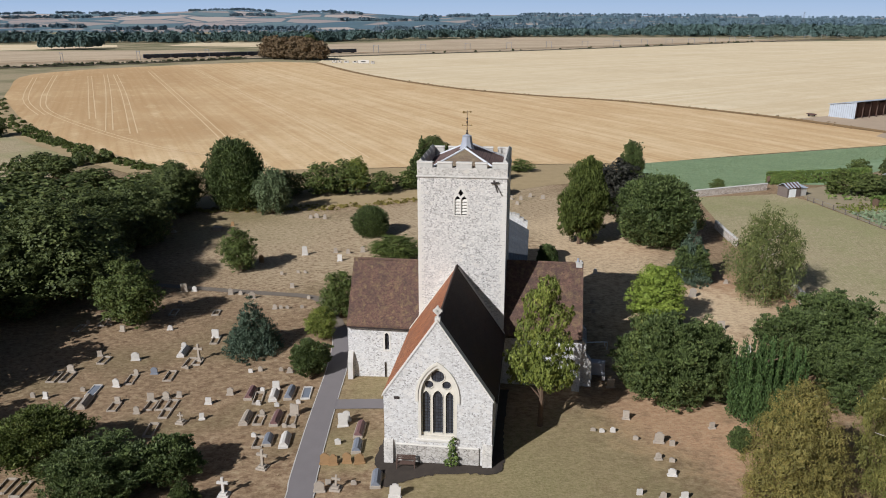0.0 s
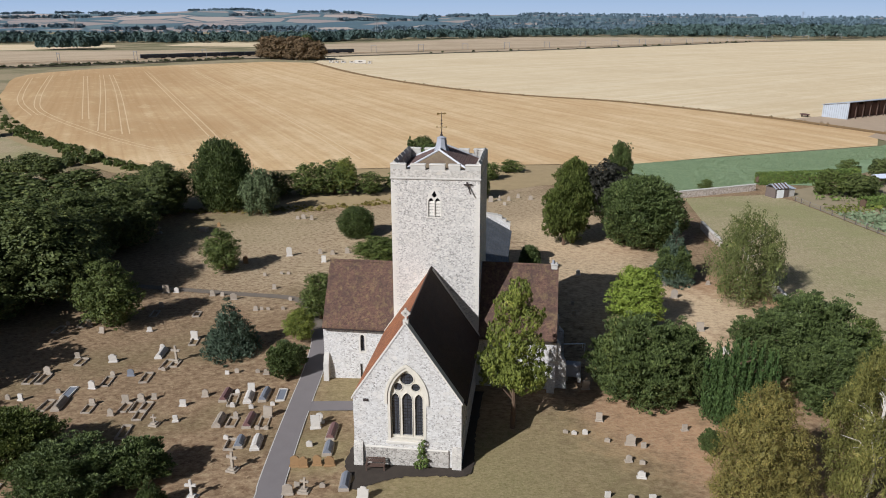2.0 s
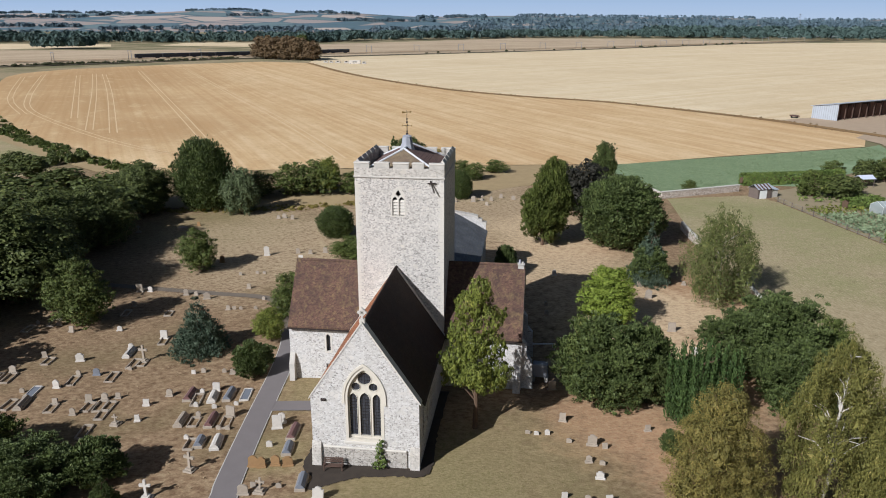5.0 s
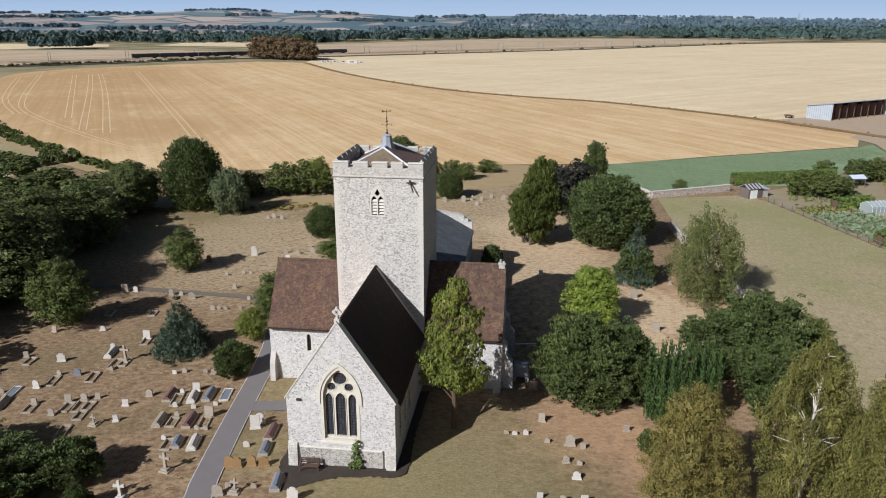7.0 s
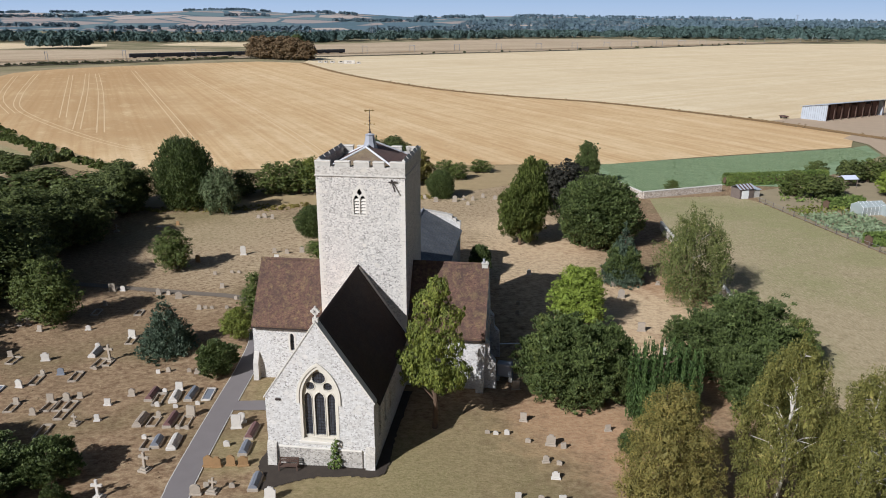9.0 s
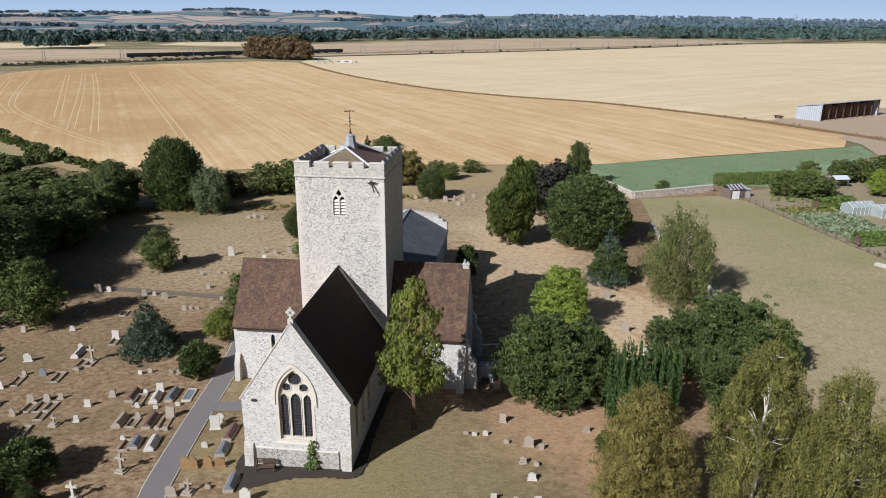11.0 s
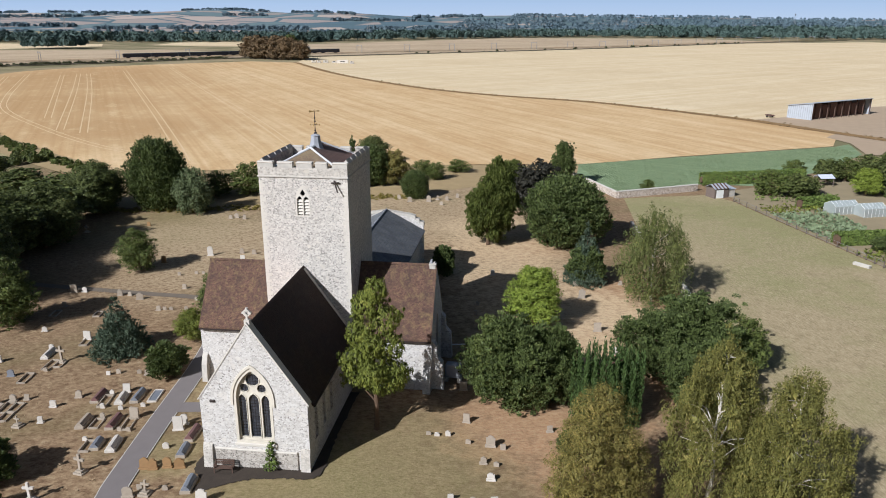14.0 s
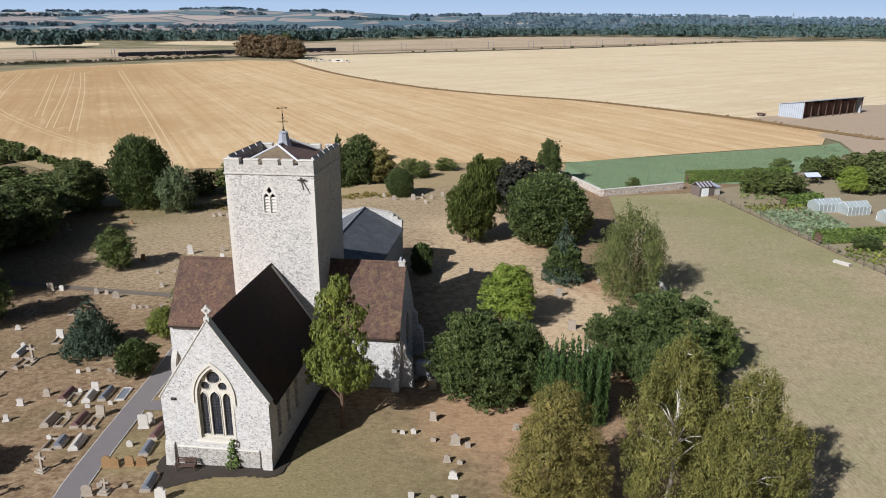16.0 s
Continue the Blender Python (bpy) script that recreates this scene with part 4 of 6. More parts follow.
# tower
bel = arch(0.28, 0.58, 16.05, 17.55, 18.6)
part("tower_wall", plate([(TX0, -0.5), (TX1, -0.5), (TX1, 19.4), (TX0, 19.4)], [bel], TY0, TY0 + 1.0, facing_y), M["flint_tower"], church)
part("tower_wall", plate([(TX0, -0.5), (TX1, -0.5), (TX1, 19.4), (TX0, 19.4)], [bel], TY1 - 1.0, TY1, facing_y), M["flint_tower"], church)
for x0, x1 in ((TX0, TX0 + 1), (TX1 - 1, TX1)):
    part("tower_wall", box(x0, x1, TY0 + 1.0, TY1 - 1.0, -0.5, 19.4), M["flint_tower"], church)
bw = part("belfry_window", plate(arch(0.28, 0.64, 15.98, 17.55, 18.72), [arch(-0.01, 0.25, 16.1, 17.35, 17.8), arch(0.57, 0.25, 16.1, 17.35, 17.8), [(0.28, 17.78), (0.52, 18.02), (0.28, 18.42), (0.04, 18.02)]], TY0 - 0.02, TY0 + 0.18, facing_y), M["ashlar"], church, "two-light belfry opening with stone tracery")
for cx in (-0.01, 0.57):
    for i in range(5):
        part("louvre", plate([(0.03, 0.0), (0.1, 0.0), (0.24, 0.19), (0.17, 0.19)], [], cx - 0.26, cx + 0.26, lambda u, v, d, z=16.2 + i * 0.27: (d, TY0 + u, z + v)), M["ashlar"], bw)
# near-black panel stands in for the shade inside, behind the louvres
part("belfry_void", box(-0.32, 0.88, TY0 + 0.5, TY0 + 0.6, 16.0, 18.7), M["dark"], bw)
part("string_course", box(TX0 - 0.1, TX1 + 0.1, TY0 - 0.1, TY1 + 0.1, 19.4, 19.55, 0.03), M["lichen_stone"], church)
T = 0.42
for x0, x1, y0, y1 in ((TX0 - 0.03, TX1 + 0.03, TY0 - 0.03, TY0 + T), (TX0 - 0.03, TX1 + 0.03, TY1 - T, TY1 + 0.03), (TX0 - 0.03, TX0 + T, TY0 + T, TY1 - T), (TX1 - T, TX1 + 0.03, TY0 + T, TY1 - T)):
    part("parapet", box(x0, x1, y0, y1, 19.55, 20.24), M["parapet"], church)
MERLON_Y = ((0.46, 1.75), (2.02, 3.35), (3.62, 4.95), (5.22, 6.55), (6.82, 8.08))
merlon_x = [(0, 1.35), (1.75, 3.05), (3.4, 4.75), (5.05, 6.05), (6.5, 7.81)]
for a, b in merlon_x:
    for y in (TY0 - 0.03, TY1 - T):
        m = part("merlon", box(TX0 - 0.03 + a, TX0 - 0.03 + b, y, y + T + 0.03, 20.24, 20.62), M["lichen_stone"], church)
        part("coping", box(TX0 - 0.06 + a, TX0 + b, y - 0.04, y + T + 0.07, 20.62, 20.74, 0.03), M["ashlar"], m)
for a, b in MERLON_Y:
    for x in (TX0 - 0.03, TX1 - T):
        m = part("merlon", box(x, x + T + 0.03, TY0 + a, TY0 + b, 20.24, 20.62), M["lichen_stone"], church)
        part("coping", plate([(x - 0.04, 20.62), (x + T + 0.07, 20.62), (x + T / 2 + 0.02, 20.95)], [], TY0 + a - 0.02, TY0 + b + 0.02, facing_y), M["lichen_stone"], m, "steep weathered coping")
r0, r1 = Vector((TCX, 15.95, 21.5)), Vector((TCX, 19.2, 21.5))
rc = [Vector(p) for p in ((TX0 + T, TY0 + T, 19.75), (TX1 - T, TY0 + T, 19.75), (TX1 - T, TY1 - T, 19.75), (TX0 + T, TY1 - T, 19.75))]
for i, corners in enumerate(((rc[0], rc[1], r0), (rc[1], rc[2], r1, r0), (rc[2], rc[3], r1), (rc[3], rc[0], r0, r1))):
    n = len(corners)
    low = [v - Vector((0, 0, 0.12)) for v in corners]
    part("tower_roof", (list(corners) + low, [tuple(range(n)), tuple(range(2 * n - 1, n - 1, -1)), (0, n, n + 1, 1)]), M["tile_gold" if i == 0 else "tile_tower"], church, "low hipped tile roof inside the parapet")
for i in range(4):
    part("hip", rod(rc[i] + Vector((0, 0, 0.03)), (r0 if i < 2 else r1) + Vector((0, 0, 0.03)), 0.09, 0.09, 6), M["pale_lead"], church, "pale lead hip roll")
part("ridge_roll", rod(r0, r1, 0.1, 0.1, 6), M["pale_lead"], church, "pale lead ridge roll")
sp = bmesh.new()
bmesh.ops.create_cone(sp, cap_ends=True, segments=8, radius1=0.74, radius2=0.5, depth=0.7, matrix=Matrix.Translation((TCX, TCY, 21.4)))
bmesh.ops.create_cone(sp, cap_ends=True, segments=8, radius1=0.5, radius2=0.4, depth=0.62, matrix=Matrix.Translation((TCX, TCY, 22.06)))
bmesh.ops.create_cone(sp, cap_ends=True, segments=8, radius1=0.46, radius2=0.1, depth=0.16, matrix=Matrix.Translation((TCX, TCY, 22.45)))
part("spirelet", sp, M["lead"], church, "small lead-covered spirelet")
vane = thing("weather_vane", "dark iron weather vane on a slim pole above the tower", "weather vane", (TCX, TCY, 22.5))
part("pole", rod((0, 0, -0.1), (0, 0, 2.15), 0.045, 0.018, 6), M["iron"], vane)
for d in ((1, 0), (-1, 0), (0, 1), (0, -1)):
    arm = part("arm", rod((0, 0, 0.8), (d[0] * 0.42, d[1] * 0.42, 0.8), 0.018, 0.015, 5), M["iron"], vane)
    part("letter", box(d[0] * 0.42 - 0.05, d[0] * 0.42 + 0.05, d[1] * 0.42 - 0.015, d[1] * 0.42 + 0.015, 0.74, 0.9), M["gilt"], arm, "small gilt compass point")
for z, r in ((0.08, 0.13), (0.32, 0.08), (1.12, 0.09), (1.4, 0.08)):
    bm = bmesh.new()
    bmesh.ops.create_icosphere(bm, subdivisions=2, radius=r, matrix=Matrix.Translation((0, 0, z)))
    part("knop", bm, M["iron"], vane)
part("arrow", plate([(-0.5, 2.02), (-0.42, 1.9), (-0.2, 1.96), (0.3, 1.97), (0.3, 1.9), (0.5, 2.0), (0.3, 2.1), (0.3, 2.03), (-0.2, 2.04), (-0.42, 2.12)], [], -0.012, 0.012, lambda u, v, d: (u * 0.8 - d * 0.6, u * 0.6 + d * 0.8, v)), M["gilt"], vane, "dull gilt arrow")
part("spout", rod((TX1 - 1.15, TY0 - 0.05, 19.25), (TX1 - 0.75, TY0 - 0.5, 18.3), 0.07, 0.06, 6), M["iron"], church, "dark iron rain spout under the string course")
part("spout_bracket", rod((TX1 - 1.4, TY0 - 0.15, 19.05), (TX1 - 0.7, TY0 - 0.15, 19.1), 0.06, 0.06, 6), M["iron"], church)


def transept(x_in, x_out, y0, y1, eave, ridge, base_y, out):
    """A transept whose ridge runs away from the tower; out is +1 or -1."""
    ym = (y0 + y1) / 2
    lo, hi = min(x_in, x_out), max(x_in, x_out)
    lx = -6.7
    part("transept_wall", plate([(lo, -0.6), (hi, -0.6), (hi, eave), (lo, eave)], [arch(lx, 0.22, 2.55, 4.0, 4.35)] if out < 0 else [], y0, y0 + 0.7, facing_y), M["flint"], church)
    if out < 0:
        w = part("window", plate(arch(lx, 0.36, 2.4, 4.0, 4.5), [arch(lx, 0.2, 2.57, 4.0, 4.32)], y0 - 0.03, y0 + 0.1, facing_y), M["ashlar"], church, "narrow lancet window with pale surround")
        part("pane", plate(arch(lx, 0.24, 2.5, 4.0, 4.4), [], y0 + 0.25, y0 + 0.28, facing_y), M["glass"], w)
    part("transept_wall", box(lo, hi, y1 - 0.7, y1, -0.6, eave), M["flint"], church)
    xa, xb = (x_out - 0.7 * out, x_out)
    part("transept_gable", plate([(y0 + 0.003, -0.6), (y1 - 0.003, -0.6), (y1 - 0.003, eave), (ym, ridge - 0.1), (y0 + 0.003, eave)], [arch(ym, 0.9, 2.4, 4.8, 6.2)], min(xa, xb) - (0.004 if out < 0 else -0.004), max(xa, xb) - (0.004 if out < 0 else -0.004), facing_x), M["flint"], church)
    gw = part("window", plate(arch(ym, 1.0, 2.3, 4.8, 6.35), [arch(ym, 0.8, 2.5, 4.8, 6.05)], x_out - 0.1, x_out + 0.02, facing_x), M["ashlar"], church, "pointed gable window of the transept")
    part("pane", plate(arch(ym, 0.9, 2.4, 4.8, 6.2), [], x_out - 0.35 * out, x_out - 0.32 * out, facing_x), M["glass"], gw)
    k = (ridge - eave) / (ym - y0)
    for ya, s in ((y0, -1), (y1, 1)):
        e = ya + s * 0.3
        ez = eave - 0.3 * k
        part("roof_slope", plate([(ym, ridge + 0.12), (e, ez + 0.16), (e, ez), (ym, ridge - 0.06)], [], lo if out < 0 else lo, hi, facing_x), M["tile_x"], church, "transept roof of brown-red clay tiles")
    part("ridge_tiles", plate([(ym - 0.16, ridge + 0.05), (ym, ridge + 0.22), (ym + 0.16, ridge + 0.05), (ym, ridge - 0.02)], [], lo, hi, facing_x), M["tile_x"], church)
    part("gutter", box(lo, hi, y0 - 0.42, y0 - 0.3, eave - 0.52, eave - 0.42), M["iron"], church)


transept(TX0, -10.45, 13.75, 20.7, 5.35, 10.35, 13.7, -1)
transept(TX1, 11.35, 13.3, 20.9, 5.35, 10.7, 13.3, 1)
part("buttress", plate([(-0.7, -0.6), (0, -0.6), (0, 2.3), (-0.2, 2.1), (-0.55, 1.3)], [], -10.45, -9.95, lambda u, v, d: (d, 13.75 + u, v)), M["lichen_stone"], church)
for y in (13.6, 20.2):
    part("buttress", plate([(0, -0.6), (1.1, -0.6), (0.95, 2.6), (0.45, 3.2), (0.4, 4.3), (0, 4.8)], [], y, y + 0.75, lambda u, v, d: (11.35 + u, d, v)), M["flint"], church)
part("buttress", plate([(-0.8, -0.6), (0, -0.6), (0, 2.6), (-0.3, 2.2), (-0.7, 1.4)], [], 10.6, 11.3, lambda u, v, d: (d, 13.3 + u, v)), M["flint"], church)
part("downpipe", rod((-6.9, 13.66, -0.3), (-6.9, 13.66, 1.3), 0.06, 0.06, 6), M["iron"], church)
ch = part("chimney", box(10.68, 11.26, 16.85, 17.35, 10.2, 10.85, 0.04), M["lichen_stone"], church, "short stone chimney on the transept ridge")
part("cap", box(10.63, 11.31, 16.8, 17.4, 10.85, 10.95, 0.02), M["lichen_stone"], ch)
part("chimney_pot", rod((10.85, 17.1, 10.95), (10.85, 17.1, 11.3), 0.12, 0.1, 10), M["lead"], ch)
part("chimney_pot", rod((11.12, 17.15, 10.95), (11.12, 17.15, 11.08), 0.09, 0.09, 8), M["white_stone"], ch)
# nave
NX0, NX1, NY1 = -3.9, 5.85, 46.0
NCX = (NX0 + NX1) / 2
part("nave_wall", box(NX1 - 0.7, NX1, TY1, NY1 - 0.7, -0.6, 5.9), M["flint"], church)
part("nave_wall", box(NX0, NX0 + 0.7, TY1, NY1 - 0.7, -0.6, 5.9), M["flint"], church)
part("nave_gable", plate([(NX0, -0.6), (NX1, -0.6), (NX1, 6.5), (NX1 - 1.6, 7.75), (NCX, 8.3), (NX0 + 1.6, 7.75), (NX0, 6.5)], [], NY1 - 0.7, NY1, facing_y), M["flint"], church)
part("nave_gable", plate([(NX0, -0.6), (NX1, -0.6), (NX1, 5.9), (NCX, 8.45), (NX0, 5.9)], [], TY1 + 0.02, TY1 + 0.5, facing_y), M["flint"], church)
for s in (-1, 1):
    e = NCX + s * (NX1 - NCX + 0.25)
    part("roof_slope", plate([(NCX, 8.62), (e, 5.85), (e, 5.7), (NCX, 8.45)], [], TY1, NY1 - 0.68, facing_y), M["slate"], church, "low-pitched grey slate nave roof")
    for i in range(9):
        u0, u1 = i / 9, (i + 0.9) / 9
        xa, xb = NCX + s * (NX1 - NCX + 0.1) * u0, NCX + s * (NX1 - NCX + 0.1) * u1
        za, zb = (8.42 - 0.7 * u - 3.1 * max(0.0, u - 0.66) for u in (u0, u1))
        part("coping", plate([(xa, za), (xb, max(zb, za - 0.14)), (xb, zb - 0.3), (xa, za - 0.3)], [], NY1 - 0.78, NY1 + 0.08, facing_y), M["white_stone"], church)
part("ridge_roll", rod((NCX, TY1, 8.63), (NCX, NY1 - 0.7, 8.63), 0.1, 0.1, 6), M["lead"], church)

# ---- trees and shrubs ----
YEW, OLIVE = "dense dark green yew tree with rounded crown", "olive-green yew tree with feathery edges"
for x, y, h, r, kd, rz in ((-55, 25, 10.5, 6.5, "broad", 0), (-52, 30, 13.0, 8.0, "broad2", 60), (-54.0, 38.5, 10.0, 6.0, "broad", 130), (-57, 45, 11, 7.4, "broad2", 200), (-54.0, 53.0, 10.0, 5.0, "broad", 250), (-60, 60, 8.5, 7.5, "far_broad", 10), (-57.5, 72, 9.0, 4.6, "broad", 80),
                           (-66, 74, 7, 6.5, "far_broad", 20), (-76, 66, 7.5, 7, "far_broad", 90), (-70, 50, 9.5, 8, "far_broad", 140), (-66, 32, 13, 8, "far_broad", 30), (-92, 78, 6, 6.5, "far_broad", 200), (-88, 62, 8, 7, "far_broad", 260), (-84, 88, 4.5, 5, "far_broad", 55), (-62, 14, 10, 7, "far_broad", 300), (-52, 3, 13, 5.5, "far_broad", 20), (-55, 12, 12.5, 5.5, "far_broad", 220), (-48, -8, 11, 5, "far_broad", 70)):
    tree(kd, "tree", x, y, h, r, "tall dark green broadleaved tree in a shaded belt", rz, group="shaded tree belt")
for x, y, h, r in ((-152, 147, 5.5, 4), (-158, 149, 4, 3.4), (-165, 152, 3.6, 3.2), (-172, 156, 3.6, 3.2), (-106, 103, 4.6, 3.4), (-98, 98, 5, 4)):
    tree("far_broad", "bush", x, y, h, r, "dark green hedge bush at the pasture corner", x * 13, group="pasture bushes")
tree("broad2", "tree", -59.5, 76, 9.0, 5.2, "dark green broadleaved tree at the field edge", 15)
tree("dome", "tree", -48.6, 78.0, 12.6, 5.7, "large dome-shaped dark green tree", 0)
tree("weeping", "tree", -40.3, 75, 8.6, 3.5, "pale grey-green tree with drooping foliage", 45)
for x, y, h, r, rz in ((-36, 90, 6.6, 4.2, 0), (-31, 91, 7.0, 4.6, 70), (-24, 92, 4.4, 3.6, 20), (-19, 96, 3.8, 3.2, 0), (-42, 88, 5.0, 4.0, 40)):
    tree("hedge", "bush", x, y, h, r, "rounded green hedgerow bush", rz, group="hedgerow bushes")
tree("syc", "tree", -28.5, 91, 7.6, 2.4, "yellow-green autumn tinged tree", 0)
tree("dome", "bush", -19.4, 62.3, 4.8, 3.1, "dark rounded evergreen bush", 0)
tree("hedge_fine", "bush", -13, 50.5, 3.4, 3.8, "green bramble bush beside the nave", 30)
tree("hedge_fine", "tree", -34.2, 44.5, 6.2, 2.8, "small green round tree among graves", 10)
tree("hedge_fine", "tree", -39, 24.5, 8.0, 3.5, "small maple with yellowing lower leaves", 50)
tree("blue", "tree", -22.3, 19.4, 6.0, 2.9, "blue-green spreading conifer among headstones", 0)
tree("yew2", "bush", -14.5, 14.0, 3.7, 1.95, "small dark yew bush beside the path", 0)
tree("hedge_fine", "bush", -15.2, 28.2, 5.9, 2.4, "green shrub behind the transept", 80)
tree("syc", "bush", -15.6, 22.0, 3.9, 1.7, "yellowing sparse shrub behind the transept", 0)
tree("olive", "bush", -31.0, -2.6, 4.9, 3.6, "olive green spreading bush at the edge of the graves", 0)
tree("fine_yew", "tree", -24.6, -5.2, 3.9, 4.0, "wide dark yew with shade beneath", 0)
tree("yew2", "bush", -19.9, -3.4, 3.5, 2.3, "low dark bush in the shade of a yew", 100)
tree("cone", "tree", -17.3, -6.6, 3.0, 1.2, "young dark conifer among the yews", 0)
tree("broad", "tree", -17.5, 122, 6.6, 3.8, "dark tree at the field edge behind the tower", 0)
tree("cone", "tree", -16.5, 97.5, 10.4, 3.6, "tall dark evergreen behind the nave", 0)
tree("yew", "tree", -13, 98.5, 8.6, 3.8, "tall dark evergreen behind the nave", 50)
tree("gold", "tree", -8.2, 100, 7.2, 3.3, "olive-brown tree behind the nave", 0)
tree("dome", "bush", -2.2, 88, 5.2, 2.8, "rounded dark yew bush among old graves", 0)
for x, y, h, r in ((-0.4, 105, 3.8, 2.4), (3.6, 113.5, 2.9, 2.8), (-4, 111, 3.2, 2.6)):
    tree("hedge", "bush", x, y, h, r, "low rounded green bush in long grass", x * 20, group="low bushes")
tree("yew", "bush", 8.6, 44.5, 4.2, 1.6, "dark shrub beside the nave wall", 0)
tree("olive", "tree", 13.6, 59.0, 10.6, 3.2, "tall old yew with bushy lower boughs", 0)
tree("olive", "tree", 15.0, 61.5, 13.2, 2.9, "tall old yew with a narrow crown", 75)
tree("olive", "tree", 16.4, 84, 8.6, 3.6, "tall old yew with layered crown", 140)
tree("purple", "tree", 20.9, 78, 9.6, 4.8, "dark copper-leaved tree among yews", 0)
tree("fine_yew", "tree", 26.2, 102.0, 9.0, 2.5, "tall dark columnar yew tree", 0)
tree("dome", "tree", 25.0, 60.8, 10.2, 6.6, "broad domed dark yew tree", 30)
tree("blue", "tree", 27.1, 44.4, 7.9, 2.5, "narrow blue-green cypress beside gravestones", 0)
tree("yew2", "bush", 27.1, 44.2, 5.0, 2.5, "dense dark skirt of a cypress", 60)
tree("birch", "tree", 34.6, 38.8, 11.2, 4.0, "weeping birch with pale trunk", 0)
tree("lime", "tree", 20.6, 29.2, 7.1, 3.4, "bright yellow-green small tree", 0)
tree("slim", "tree", 7.75, 6.3, 13.2, 2.6, "tall slim yellow-green tree against the chancel", 0)
tree("fine_yew", "tree", 18.6, 12.4, 7.9, 4.5, "broad dark green yew", 0, 3.8)
tree("hedge_fine", "bush", 17.3, 12.9, 8.1, 2.5, "lighter green bush rising behind a yew", 40)
tree("fine_yew", "tree", 21.8, 12.4, 7.2, 3.0, "broad dark green yew", 120)
tree("column", "tree", 26.5, 10.4, 6.7, 3.1, "cypress of many upright dark green spires", 0)
tree("fine_yew", "tree", 35.9, 21.5, 7.2, 4.8, "dark green pine-like tree", 0)
tree("fine_yew", "tree", 31.6, 19.4, 6.2, 3.6, "dark green pine-like tree", 70)
tree("fine_yew", "tree", 35.2, 13.0, 6.0, 3.5, "dark evergreen with bare lower branches", 210)
tree("hedge_fine", "tree", 40.4, 20.4, 6.0, 2.1, "light green tree at the meadow edge", 0)
tree("pointed", "tree", 24.7, -2.6, 9.9, 3.2, "bronze-green tree with pointed crown", 0)
tree("tall_birch", "tree", 32.3, -1.4, 12.9, 4.0, "tall birch with drooping yellowing leaves and white limbs", 0)
tree("tall_birch", "tree", 36.8, -2.8, 11.6, 4.0, "tall birch with drooping yellowing leaves and white limbs", 130)
tree("yew2", "bush", 23.2, 4.4, 2.2, 0.9, "small blue-green shrub in dry grass", 0)

# ---- far woods and hills ----


def lumps(name, spots, material, label, category="woodland", per=90, seed=1):
    """Many tree crowns joined into one far wood: sprays over uneven domes."""
    rnd = np.random.default_rng(seed)
    sp = np.array(spots, float)
    n = len(sp) * per
    pick = np.repeat(np.arange(len(sp)), per)
    d = rnd.normal(size=(n, 3))
    d /= np.linalg.norm(d, axis=1, keepdims=True)
    d[:, 2] = np.abs(d[:, 2]) - 0.25
    d[:, 1] = -np.abs(d[:, 1]) * 0.9 + 0.15
    s = sp[pick]
    pos = np.stack([s[:, 0] + d[:, 0] * s[:, 3], s[:, 1] + d[:, 1] * s[:, 3], s[:, 2] + s[:, 4] * (0.45 + d[:, 2] * 0.55 * rnd.uniform(0.8, 1.1, n))], 1)
    v, f = leaves(pos, d + rnd.normal(0, 0.35, (n, 3)), s[:, 3] * (4.6 / per ** 0.5), rnd, 1.2)
    return tagged(new(name, mesh_of(name, v.tolist(), f.tolist(), material)), label, category, kind="stuff")


def scatter(seed, n, line, depth, h0, h1, z=None):
    """Tree spots along a line, over a depth, as x, y, z, radius, height."""
    rnd = random.Random(seed)
    pts = smooth_line(line, 8)
    out = []
    for i in range(n):
        a = rnd.random() * (len(pts) - 1)
        j = int(a)
        t = a - j
        x = pts[j][0] * (1 - t) + pts[j + 1][0] * t
        y = pts[j][1] * (1 - t) + pts[j + 1][1] * t + rnd.uniform(0, depth)
        h = rnd.uniform(h0, h1)
        out.append((x + rnd.uniform(-4, 4), y, z(x, y) if z else gz(x, y) - 0.5, h * rnd.uniform(0.42, 0.6), h))
    return out


def hill_z(x, y):
    """Low downs on the horizon."""
    u = ease((y - 2300) / 2000)
    top = 66 - 14 * ease((x - 500) / 1200) + 14 * ease((-500 - x) / 1400) + 24 * math.exp(-((x + 1830) / 340) ** 2) + 12 * math.exp(-((x + 1150) / 260) ** 2)
    return -0.5 + u * (top + 9 * noise.noise((x / 600, 1.7, 0))) + 6 * u * (1 - u) * noise.noise((x / 420, y / 500, 2.0))


hx = [-4800 + 120 * i for i in range(72)]
hy = [1900 + 100 * i for i in range(30)]
hv = [(x, y, hill_z(x, y)) for y in hy for x in hx]
hf = [(j * 72 + i, j * 72 + i + 1, (j + 1) * 72 + i + 1, (j + 1) * 72 + i) for j in range(29) for i in range(71)]
k = Mat("distant_downs", 1.0, spec=0.0)
p = k.mapped(k.world_pos(), (1 / 230, 1 / 240, 0), (0, 0, 0.3))
cell = k.cells(1.0, p)
sp = k.t.nodes.new("ShaderNodeSeparateColor")
k.link(cell, sp.inputs[0])
# field, wood and hedge colours carry the blue-grey of distance haze
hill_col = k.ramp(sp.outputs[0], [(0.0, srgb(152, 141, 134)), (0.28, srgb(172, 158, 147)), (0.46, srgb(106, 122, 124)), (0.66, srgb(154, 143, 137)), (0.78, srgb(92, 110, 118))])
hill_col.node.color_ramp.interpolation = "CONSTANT"
